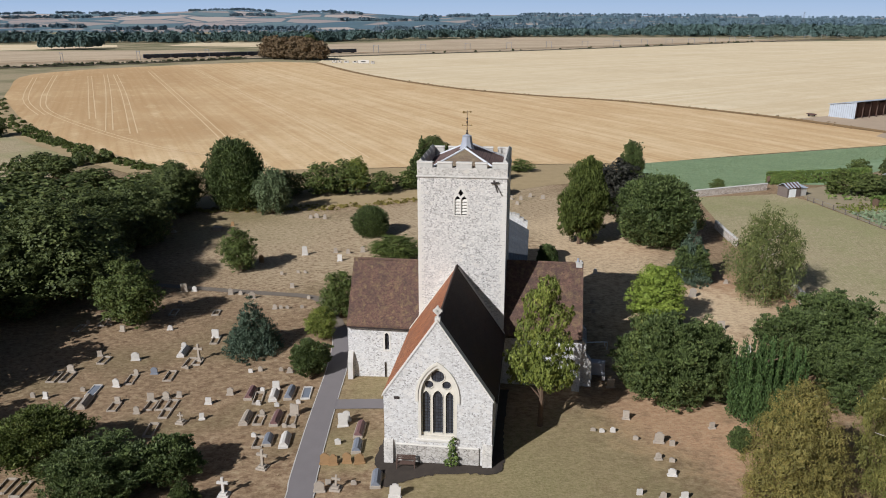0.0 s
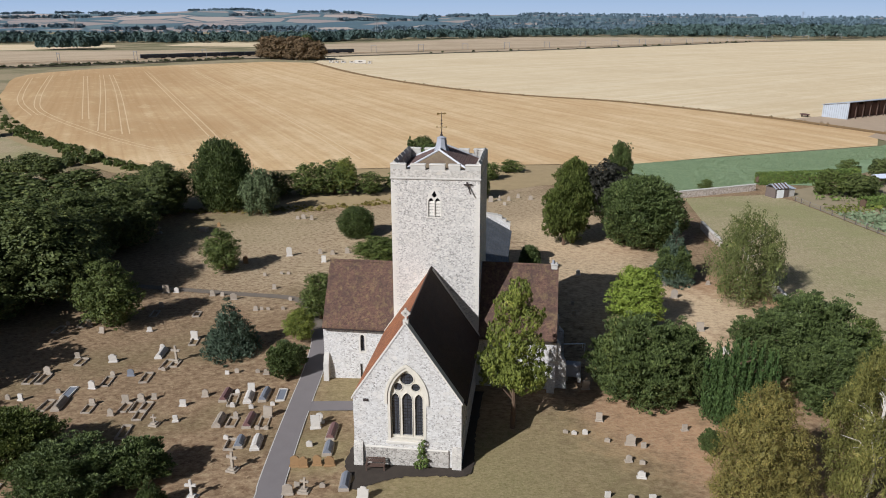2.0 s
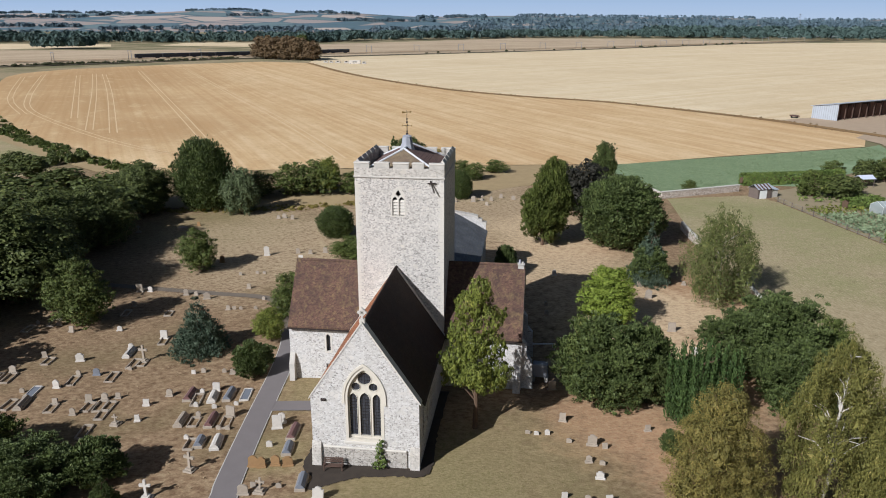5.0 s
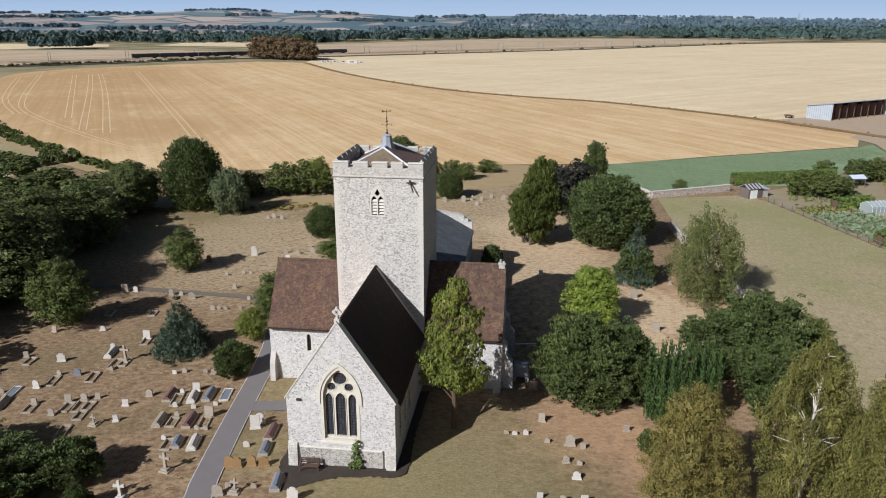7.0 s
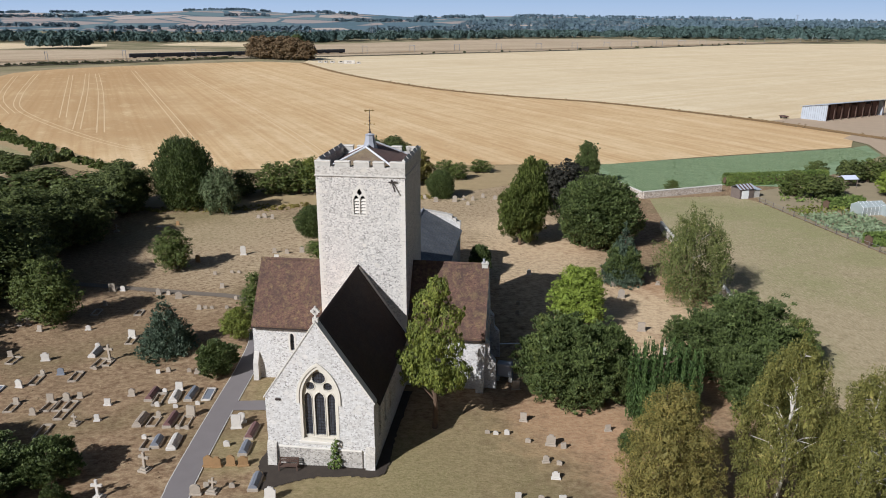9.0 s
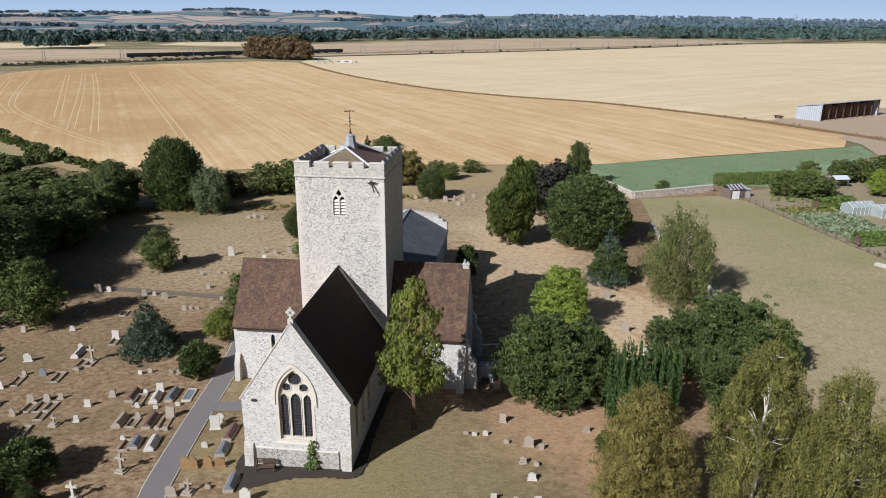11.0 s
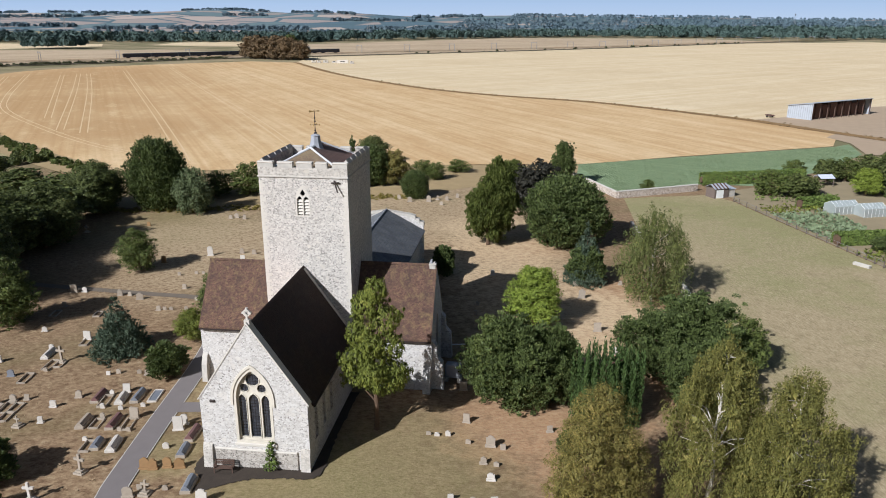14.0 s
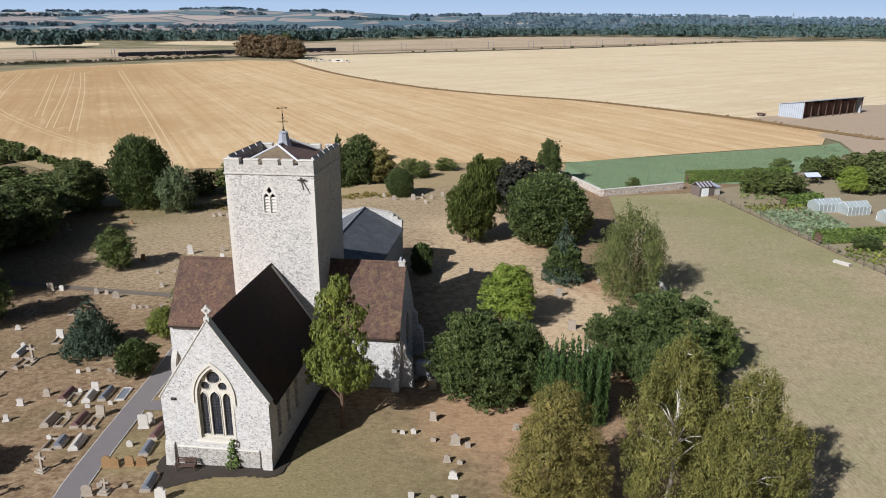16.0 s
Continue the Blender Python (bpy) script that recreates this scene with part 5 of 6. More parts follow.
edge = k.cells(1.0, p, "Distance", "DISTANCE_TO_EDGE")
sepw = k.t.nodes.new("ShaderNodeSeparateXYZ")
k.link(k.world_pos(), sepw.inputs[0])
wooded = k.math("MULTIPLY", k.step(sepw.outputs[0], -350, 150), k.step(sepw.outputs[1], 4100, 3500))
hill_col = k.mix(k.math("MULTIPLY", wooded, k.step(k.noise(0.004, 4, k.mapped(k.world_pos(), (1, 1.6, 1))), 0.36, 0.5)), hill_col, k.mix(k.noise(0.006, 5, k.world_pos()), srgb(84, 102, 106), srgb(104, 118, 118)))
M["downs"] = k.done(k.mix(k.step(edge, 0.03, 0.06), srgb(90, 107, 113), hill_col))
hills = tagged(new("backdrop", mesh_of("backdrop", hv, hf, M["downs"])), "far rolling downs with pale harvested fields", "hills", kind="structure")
for q in hills.data.polygons:
    q.use_smooth = True

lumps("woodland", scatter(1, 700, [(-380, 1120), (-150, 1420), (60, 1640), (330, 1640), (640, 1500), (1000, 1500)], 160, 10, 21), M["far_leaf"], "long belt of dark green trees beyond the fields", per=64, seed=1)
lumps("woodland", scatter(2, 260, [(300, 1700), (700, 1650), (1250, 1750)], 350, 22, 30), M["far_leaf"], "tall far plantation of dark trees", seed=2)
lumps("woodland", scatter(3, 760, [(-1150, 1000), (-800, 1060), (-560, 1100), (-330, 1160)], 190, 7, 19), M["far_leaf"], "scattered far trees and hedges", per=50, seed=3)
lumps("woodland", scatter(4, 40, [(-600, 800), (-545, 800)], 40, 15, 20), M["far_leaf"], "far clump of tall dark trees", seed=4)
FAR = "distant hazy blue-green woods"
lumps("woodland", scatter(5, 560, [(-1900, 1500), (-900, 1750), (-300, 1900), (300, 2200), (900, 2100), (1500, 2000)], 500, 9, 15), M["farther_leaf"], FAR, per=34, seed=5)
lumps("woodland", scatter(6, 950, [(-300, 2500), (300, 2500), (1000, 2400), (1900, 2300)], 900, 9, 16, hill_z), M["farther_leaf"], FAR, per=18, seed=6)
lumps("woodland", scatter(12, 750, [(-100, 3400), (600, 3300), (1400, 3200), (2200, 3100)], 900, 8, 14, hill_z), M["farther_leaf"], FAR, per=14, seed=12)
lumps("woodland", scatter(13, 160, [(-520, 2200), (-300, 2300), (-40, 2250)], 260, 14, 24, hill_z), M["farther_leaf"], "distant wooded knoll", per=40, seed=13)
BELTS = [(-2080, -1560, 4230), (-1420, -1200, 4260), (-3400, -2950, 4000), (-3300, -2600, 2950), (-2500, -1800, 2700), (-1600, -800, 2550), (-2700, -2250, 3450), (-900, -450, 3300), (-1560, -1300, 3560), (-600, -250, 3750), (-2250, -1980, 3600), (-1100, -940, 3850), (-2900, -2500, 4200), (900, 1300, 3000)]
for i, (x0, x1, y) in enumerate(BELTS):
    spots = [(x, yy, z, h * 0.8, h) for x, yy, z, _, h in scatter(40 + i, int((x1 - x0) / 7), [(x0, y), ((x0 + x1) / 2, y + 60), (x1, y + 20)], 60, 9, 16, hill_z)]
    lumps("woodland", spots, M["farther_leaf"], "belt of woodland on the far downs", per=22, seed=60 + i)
for x, y, h, r, rz in ((-235, 612, 21, 13, 0), (-222, 602, 20, 12, 60), (-208, 596, 21, 12, 120), (-196, 590, 20, 11, 200), (-184, 588, 17, 9, 30), (-245, 625, 17, 10, 80)):
    tree("brown", "tree", x, y, h, r, "russet-brown tree in a field-side clump", rz, group="russet clump")
tree("broad", "tree", -198, 606, 22, 9, "dark green tree in a russet clump", 0)
lumps("scrub", scatter(7, 420, [(-470, 378), (-386, 456), (-331, 512), (-262, 603)], 12, 1.2, 3.0), M["leaf_scrub"], "scrub along the railway", "scrub", per=36, seed=7)
lumps("scrub", scatter(8, 40, [(-110, 735), (112, 940), (356, 1222)], 8, 1.5, 4), M["leaf_scrub"], "scrub along the railway", "scrub", per=40, seed=8)
lumps("hedge", scatter(9, 340, HEDGE_LINE, 2.5, 0.9, 2.0), M["leaf_maple"], "rough green hedge along the wheat field", "hedge", per=80, seed=9)
lumps("hedge", scatter(10, 40, [(-112, 101), (-107, 106), (-100, 114)], 3, 2.0, 3.6), M["leaf_broad"], "dark hedge round a pasture", "hedge", per=120, seed=10)
lumps("long_grass", scatter(14, 420, [(-57, 73.5), (-44, 75.6), (-30, 79.2), (-14, 85), (-5, 87.5)], 2.4, 0.5, 1.0), M["leaf_rough"], "yellow-green long grass along the tree belt", "grass", per=34, seed=14)
lumps("dead_grass", scatter(11, 320, [(121, 172)] + DIVIDER, 2, 0.5, 1.1), M["leaf_dry"], "tufts of dead grass along the ditch", "grass", per=40, seed=11)

# ---- graves ----
STONE = {"w": ("white_stone", "pale limestone"), "g": ("grey_stone", "lichened grey stone"), "b": ("brown_stone", "brown sandstone"), "r": ("red_stone", "polished red granite"), "d": ("dark_stone", "blue-grey granite")}
grave_rnd = random.Random(5)


def headstone(tone, x, y, h):
    h *= 0.9
    w = min(0.8, max(0.42, h * grave_rnd.uniform(0.62, 0.95)))
    t = grave_rnd.uniform(0.1, 0.16)
    style = grave_rnd.choice(("round", "point", "flat", "shoulder"))
    hw = w / 2
    if style == "round":
        top = [(hw * math.cos(a), h - hw * 0.6 + hw * 0.6 * math.sin(a)) for a in [math.pi * i / 8 for i in range(9)]]
    elif style == "point":
        top = [(hw, h * 0.78), (hw * 0.5, h * 0.93), (0, h), (-hw * 0.5, h * 0.93), (-hw, h * 0.78)]
    elif style == "shoulder":
        top = [(hw, h * 0.8), (hw * 0.65, h * 0.82), (hw * 0.55, h * 0.95), (0, h), (-hw * 0.55, h * 0.95), (-hw * 0.65, h * 0.82), (-hw, h * 0.8)]
    else:
        top = [(hw, h * 0.97), (hw * 0.9, h), (-hw * 0.9, h), (-hw, h * 0.97)]
    word = {"round": "round-topped", "point": "pointed", "shoulder": "shouldered", "flat": "square-topped"}[style]
    size = "small " if h < 0.6 else ("tall " if h > 1.1 else "")
    ob = thing("headstone", f"{size}{word} {STONE[tone][1]} headstone in dry grass", "headstone", (x, y, gz(x, y)), grave_rnd.uniform(-4, 14), "headstones")
    ob.rotation_euler[0] = radians(grave_rnd.uniform(-6, 6))
    ob.rotation_euler[1] = radians(grave_rnd.uniform(-4, 4))
    bm = plate([(-hw, -0.2)] + [(hw, -0.2)] + top, [], -t / 2, t / 2, facing_y)
    part("slab", bm, M[STONE[tone][0]], ob)
    if h > 0.55:
        part("base", box(-hw - 0.08, hw + 0.08, -t / 2 - 0.09, t / 2 + 0.09, -0.15, 0.13, 0.02), M[STONE[tone][0]], ob)


def grave_cross(tone, x, y, h):
    ob = thing("grave_cross", f"{STONE[tone][1]} memorial cross on a stepped base", "cross", (x, y, gz(x, y)), grave_rnd.uniform(-12, 6), "memorial crosses")
    ob.rotation_euler[1] = radians(grave_rnd.uniform(-3, 5))
    h *= 0.88
    a = h * 0.06
    part("cross", plate([(-a, 0.25), (a, 0.25), (a, h * 0.66), (h * 0.27, h * 0.66), (h * 0.27, h * 0.66 + 2 * a), (a, h * 0.66 + 2 * a), (a, h), (-a, h), (-a, h * 0.66 + 2 * a), (-h * 0.27, h * 0.66 + 2 * a), (-h * 0.27, h * 0.66), (-a, h * 0.66)], [], -a * 0.8, a * 0.8, facing_y), M[STONE[tone][0]], ob)
    part("step", box(-0.42, 0.42, -0.36, 0.36, -0.2, 0.14, 0.02), M[STONE[tone][0]], ob)
    part("step", box(-0.28, 0.28, -0.24, 0.24, 0.14, 0.3, 0.02), M[STONE[tone][0]], ob)


def ledger(tone, x, y, length):
    ob = thing("ledger_tomb", f"{STONE[tone][1]} coped ledger tomb lying on a kerb", "tomb", (x, y, gz(x, y)), grave_rnd.uniform(4, 12), "ledger tombs")
    w = 0.31
    part("coped_lid", plate([(-w, 0.22), (w, 0.22), (w, 0.32), (w * 0.35, 0.52), (-w * 0.35, 0.52), (-w, 0.32)], [], 0.1, length - 0.1, facing_y), M[STONE[tone][0]], ob)
    part("kerb", box(-w - 0.09, w + 0.09, 0, length, -0.2, 0.22, 0.02), M["white_stone" if tone == "w" else "grey_stone"], ob)


def kerb_grave(tone, x, y, length):
    ob = thing("grave_kerb", "weathered stone kerb round a grassy grave" if tone == "g" else "white stone kerb round dark chippings", "grave kerb", (x, y, gz(x, y)), grave_rnd.uniform(4, 12), "grave kerbs")
    w = 0.38
    m = M[STONE[tone][0]]
    if tone == "w":
        part("chippings", box(-w + 0.06, w - 0.06, 0.14, length - 0.14, -0.1, 0.13), M["dark_stone"], ob, "dark stone chippings")
    part("side_kerb", box(-w - 0.05, -w + 0.06, 0, length, -0.15, 0.18, 0.02), m, ob)
    part("side_kerb", box(w - 0.06, w + 0.05, 0, length, -0.15, 0.16, 0.02), m, ob)
    part("end_kerb", box(-w + 0.06, w - 0.06, 0, 0.14, -0.15, 0.17, 0.02), m, ob)
    part("end_kerb", box(-w + 0.06, w - 0.06, length - 0.14, length, -0.15, 0.19, 0.02), m, ob)


def chest(tone, x, y, h):
    ob = thing("chest_tomb", "low lichened stone chest tomb in the grass", "tomb", (x, y, gz(x, y)), grave_rnd.uniform(-10, 5), "chest tombs")
    part("body", box(-0.75, 0.75, -0.35, 0.35, -0.2, h - 0.1), M["grey_stone"], ob)
    part("lid", box(-0.85, 0.85, -0.44, 0.44, h - 0.1, h, 0.02), M["grey_stone"], ob)


GRAVES = (
    (headstone, "w", [(-27.1, 51.9, 1.6), (-21.0, 49.1, 1.12), (-36.8, 35.6, 0.79), (28.8, 23.0, 0.88), (29.7, 44.8, 0.78), (15.1, 45.4, 0.88), (17.5, 0.5, 0.67), (14.8, -2.1, 0.52), (17.9, -2.2, 0.65), (12.8, 5.9, 0.37), (13.7, 6.0, 0.53), (-17.9, 10.2, 0.61), (-16.8, 10.8, 0.94), (-17.4, 7.9, 0.52), (-13.8, 8.3, 0.45), (-15.6, 7.7, 0.45), (-15.8, 2.7, 0.43), (-8.7, 4.7, 1.38), (-8.6, 5.6, 1.03), (-8.4, 2.0, 0.58)]),
    (headstone, "w", [(-2.5, -4.4, 1.24), (-33.7, 15.8, 1.02), (-32.5, 10.2, 1.03), (-37.8, 7.3, 0.75), (-30.1, 19.2, 0.71), (-22.1, 7.8, 0.74), (-21.5, 5.2, 0.65), (-20.6, 14.1, 0.43), (-27.8, 22.0, 1.12), (-33.9, 23.5, 0.67)]),
    (headstone, "g", [(15.4, 5.1, 0.41), (17.2, 4.9, 1.13), (18.2, 4.6, 0.51), (16.8, 2.5, 0.65), (17.8, 2.3, 0.4), (16.4, -2.4, 0.65), (15.0, 8.2, 0.92), (21.9, 7.6, 0.65), (14.2, 13.7, 1.04), (27.4, 28.5, 1.13), (26.3, 38.3, 1.32), (12.1, 6.0, 0.35), (31.5, 43.7, 0.62), (25.8, 42.6, 0.69), (-27.6, 43.0, 0.5), (-24.5, 43.8, 0.42), (-25.5, 43.8, 0.42), (-24.4, 38.0, 0.71), (-20.9, 34.0, 0.53), (-24.1, 30.6, 0.66)]),
    (headstone, "g", [(-23.4, 30.8, 0.45), (-22.6, 30.8, 0.44), (-20.8, 31.0, 0.44), (-38.0, 35.3, 1.26), (-36.2, 30.6, 0.75), (-31.6, 35.0, 0.94), (-30.3, 35.1, 0.62), (-28.3, 33.9, 1.07), (-41.6, 24.1, 0.86), (-31.7, 73.0, 0.94), (-30.0, 72.3, 0.93), (-22.7, 53.1, 0.89), (-20.7, 52.8, 0.8), (-18.6, 53.4, 1.07), (-32.6, 72.5, 0.73), (-2.6, 84.6, 1.09), (0.9, 84.9, 1.31), (4.2, 86.2, 0.98), (5.9, 88.8, 0.89), (8.3, 87.7, 0.88)]),
    (headstone, "g", [(-5.1, 87.1, 0.88), (13.9, 34.4, 0.57), (13.9, 31.6, 0.56), (3.6, 82.6, 0.74), (-13.5, 6.3, 1.19), (-16.4, 6.2, 0.57), (-13.7, 4.3, 0.43), (-12.9, 4.3, 0.43), (-8.1, -4.2, 0.96), (-7.7, -3.3, 0.48), (-5.8, -3.2, 0.43), (-30.7, 7.4, 0.64), (-38.8, 12.6, 0.87), (-39.1, 22.5, 0.77), (-37.9, 16.2, 0.73), (-32.0, 12.9, 0.6), (-27.8, 8.0, 0.91), (-26.6, 8.6, 0.77), (-25.5, 8.9, 0.63), (-27.9, 5.7, 0.82)]),
    (headstone, "g", [(-23.7, 1.7, 0.51), (-20.8, 9.6, 0.82), (-19.7, 14.4, 0.57), (-17.6, 14.5, 0.49), (-16.6, 14.2, 0.7), (-35.2, 9.0, 0.52), (-39.1, 7.3, 0.6), (-27.5, 14.5, 0.45), (-44.2, 24.0, 0.54)]),
    (headstone, "b", [(-32.4, 48.0, 1.22), (-44.6, 66.4, 0.81), (-8.7, -0.8, 1.06), (-8.0, -0.8, 1.0), (-7.0, -0.5, 1.0), (-6.0, -0.5, 0.94)]),
    (grave_cross, "g", [(-52.7, 61.3, 1.47), (2.4, 86.5, 1.09), (-13.4, -1.6, 1.88), (-7.0, -3.8, 1.38), (-27.1, 16.5, 2.05), (-23.1, 4.5, 1.17)]),
    (grave_cross, "w", [(17.5, 91.7, 1.3), (-15.0, -5.1, 1.76)]),
    (kerb_grave, "g", [(-32.0, -6.4, 1.9), (-30.6, -6.6, 1.9), (-35.7, 27.4, 1.9), (-30.6, 28.0, 1.6), (-17.6, 7.9, 2.2), (-13.3, 4.3, 1.93), (-16.2, 4.4, 1.58), (-34.7, 5.6, 2.03), (-39.4, 10.1, 2.2), (-38.2, 10.3, 2.11), (-36.8, 14.4, 1.69), (-27.7, 14.6, 2.2), (-26.9, 15.2, 1.33), (-28.2, 11.7, 2.13), (-31.6, 10.6, 2.08), (-27.2, 6.2, 1.72), (-26.1, 6.3, 2.04), (-25.3, 6.4, 1.83), (-30.4, 5.7, 1.6), (-24.9, 2.0, 2.2)]),
    (kerb_grave, "g", [(-25.1, 5.0, 1.68), (-27.3, 20.3, 2.06), (-14.9, 1.0, 1.66), (-44.3, 21.6, 1.92), (-42.4, 23.4, 2.15), (-17.1, 17.0, 1.31)]),
    (chest, "g", [(-46.0, 63.4, 0.59)]),
    (ledger, "r", [(-18.7, 8.6, 2.13), (-14.7, 4.3, 2.2), (-7.0, 2.9, 2.2)]),
    (ledger, "d", [(-15.0, 8.8, 2.2), (-6.6, 0.7, 1.68), (-4.1, -3.6, 1.92), (-14.2, 1.3, 1.5)]),
    (ledger, "g", [(-17.4, 4.3, 1.98), (-33.4, 5.8, 2.2)]),
    (ledger, "w", [(-12.7, 1.1, 1.93), (-16.3, 8.5, 1.78), (-29.4, 16.9, 2.2)]),
    (kerb_grave, "w", [(-13.4, 9.0, 2.2), (-34.0, 8.0, 2.2)]),
    (headstone, "d", [(-30.2, 13.1, 0.82)]),
)
for make, tone, spots in GRAVES:
    for x, y, s in spots:
        make(tone, x, y, s)

# ---- by the church ----
bench = thing("bench", "weathered wooden bench against the chancel gable", "bench", (-2.35, -0.75, gz(-2.35, -0.75)), 4)
for i in range(4):
    part("seat_slat", box(-0.72, 0.72, -0.26 + i * 0.12, -0.16 + i * 0.12, 0.42, 0.46), M["wood"], bench)
for i in range(3):
    part("back_slat", box(-0.72, 0.72, 0.22 + i * 0.025, 0.25 + i * 0.025, 0.55 + i * 0.13, 0.65 + i * 0.13), M["wood"], bench)
for x in (-0.68, 0.68):
    part("leg", box(x - 0.04, x + 0.04, -0.26, -0.19, 0, 0.62), M["wood"], bench)
    part("leg", box(x - 0.04, x + 0.04, 0.2, 0.28, 0, 0.92), M["wood"], bench)
    part("armrest", box(x - 0.05, x + 0.05, -0.28, 0.22, 0.62, 0.66), M["wood"], bench)
creeper = thing("climbing_shrub", "thin green climbing shrub against the gable wall", "shrub", (1.0, -0.45, gz(1.0, -0.45)))
part("stem", rod((0, 0, -0.1), (0.12, 0.1, 1.9), 0.04, 0.02, 5), M["bark"], creeper)
part("foliage", crown_mesh("foliage", [(0.05, 0.1, 0.35, 0.5, 0.28, 0.4), (0.15, 0.12, 1.0, 0.34, 0.22, 0.5), (0.1, 0.15, 1.7, 0.28, 0.2, 0.5), (0.2, 0.15, 2.2, 0.16, 0.14, 0.4)], 420, 0.12, M["leaf_hedge"], 41), None, creeper)
tank = thing("oil_tank", "blue-grey oil tank on piers beside the transept", "tank", (13.1, 15.5, 0), -6)
part("tank_body", box(-0.7, 0.7, -0.45, 0.45, 0.45, 1.75, 0.08), M["lead"], tank)
for x in (-0.6, 0.6):
    part("pier", box(x - 0.15, x + 0.15, -0.5, 0.5, -0.1, 0.45), M["lichen_stone"], tank)
rail_ = thing("step_railing", "white metal railing beside the boiler steps", "railing", (13.4, 21.5, 0), 10)
for i in range(4):
    part("bar", rod((-1.2, 0.3 * i, 0.9 - 0.12 * i), (1.2, 0.3 * i, 0.9 - 0.12 * i), 0.035, 0.035, 5), M["white_paint"], rail_)
for x in (-1.2, 1.2):
    part("post", rod((x, 0, 0), (x, 0, 0.95), 0.03, 0.03, 5), M["white_paint"], rail_)
    part("post", rod((x, 0.9, 0), (x, 0.9, 0.6), 0.03, 0.03, 5), M["white_paint"], rail_)

# ---- boundary wall ----
M["wall"] = flint("boundary_wall_rubble", srgb(196, 184, 170), srgb(164, 150, 136), srgb(118, 104, 94), 4.0, 0.4, 0.4)


def stone_wall(line, h, t, label):
    ob = thing("boundary_wall", label, "wall", kind="structure")
    for (x0, y0), (x1, y1) in zip(line, line[1:]):
        l = math.hypot(x1 - x0, y1 - y0)
        a = math.degrees(math.atan2(y1 - y0, x1 - x0))
        z = gz(x0, y0)
        part("wall_run", box(-0.1, l + 0.1, -t / 2, t / 2, -0.4, h, 0.03), M["wall"], ob, at=(x0, y0, z), rot=(0, 0, a))
        part("wall_coping", plate([(-t / 2 - 0.06, h), (t / 2 + 0.06, h), (t / 2, h + 0.1), (0, h + 0.18), (-t / 2, h + 0.1)], [], -0.1, l + 0.1, lambda u, v, d: (d, u, v)), M["lichen_stone"], ob, at=(x0, y0, z), rot=(0, 0, a))


stone_wall([(28.2, 111), (32.5, 101), (36.1, 92.2)], 1.25, 0.35, "pale rubble boundary wall between churchyard and crop")
stone_wall([(36.4, 92.2), (45, 96.6), (52.6, 100.6)], 1.3, 0.4, "lichened rubble wall between meadow and crop")
stone_wall([(36.2, 70.5), (36.5, 65), (36.9, 60.6)], 1.2, 0.42, "broken stretch of rubble wall between churchyard and meadow")
stone_wall([(38.6, 42.5), (38.9, 34), (39.4, 22)], 1.4, 0.42, "rubble boundary wall partly hidden by trees")

# ---- allotments ----
sheet("allotment_soil", [(58, 92), (62.4, 76), (66.4, 62), (69.6, 51.6), (76, 40), (150, 40), (135, 125), (92, 120), (66, 106), (58, 100)], 0.055, M["plot_soil"], "dry brown allotment soil with plots", "soil", 8)
hut = thing("garden_hut", "small weathered shed with rust-striped tin roof", "shed", (55.4, 95.8, 0), 28, "", (0.76, 0.8, 0.95))
part("wall", box(-2.2, 2.2, -1.5, 1.5, -0.1, 2.0), M["shed_wood"], hut)
part("front_panel", box(-1.6, 0.6, -1.56, -1.5, 0.0, 1.7), M["white_paint"], hut, "pale painted shed front")
part("lean_to", box(2.2, 4.4, -1.3, 1.2, -0.1, 1.6), M["lichen_stone"], hut)
part("lean_to_roof", plate([(-1.5, 1.6), (1.4, 1.95), (1.4, 2.02), (-1.5, 1.67)], [], 2.1, 4.6, lambda u, v, d: (d, u, v)), M["barn_tin"], hut)
for i in range(9):
    part("roof_sheet", plate([(-1.75, 1.95), (0, 2.75), (1.75, 1.95), (1.75, 2.0), (0, 2.81), (-1.75, 2.0)], [], -2.4 + i * 0.54, -1.89 + i * 0.54, lambda u, v, d: (d, u, v)), M["barn_rust" if i % 2 else "barn_tin"], hut)


def greenhouse(x, y, rz, w, d, label):
    ob = thing("greenhouse", label, "greenhouse", (x, y, 0), rz, "greenhouses")
    part("glazing", box(-w, w, -d, d, 0.0, 1.5), M["pane"], ob)
    for s in (-1, 1):
        part("roof_pane", plate([(0, 2.25), (s * d, 1.5), (s * d, 1.54), (0, 2.29)], [], -w, w, lambda u, v, q: (q, u, v)), M["pane"], ob)
    part("gable_pane", plate([(-d, 1.5), (d, 1.5), (0, 2.25)], [], -w, -w + 0.03, lambda u, v, q: (q, u, v)), M["pane"], ob)
    part("gable_pane", plate([(-d, 1.5), (d, 1.5), (0, 2.25)], [], w - 0.03, w, lambda u, v, q: (q, u, v)), M["pane"], ob)
    for i in range(7):
        x0 = -w + i * w / 3
        for s in (-1, 1):
            part("glazing_bar", rod((x0, s * d, 0), (x0, s * d, 1.52), 0.022, 0.022, 4), M["white_paint"], ob)
            part("glazing_bar", rod((x0, s * d, 1.52), (x0, 0, 2.29), 0.022, 0.022, 4), M["white_paint"], ob)


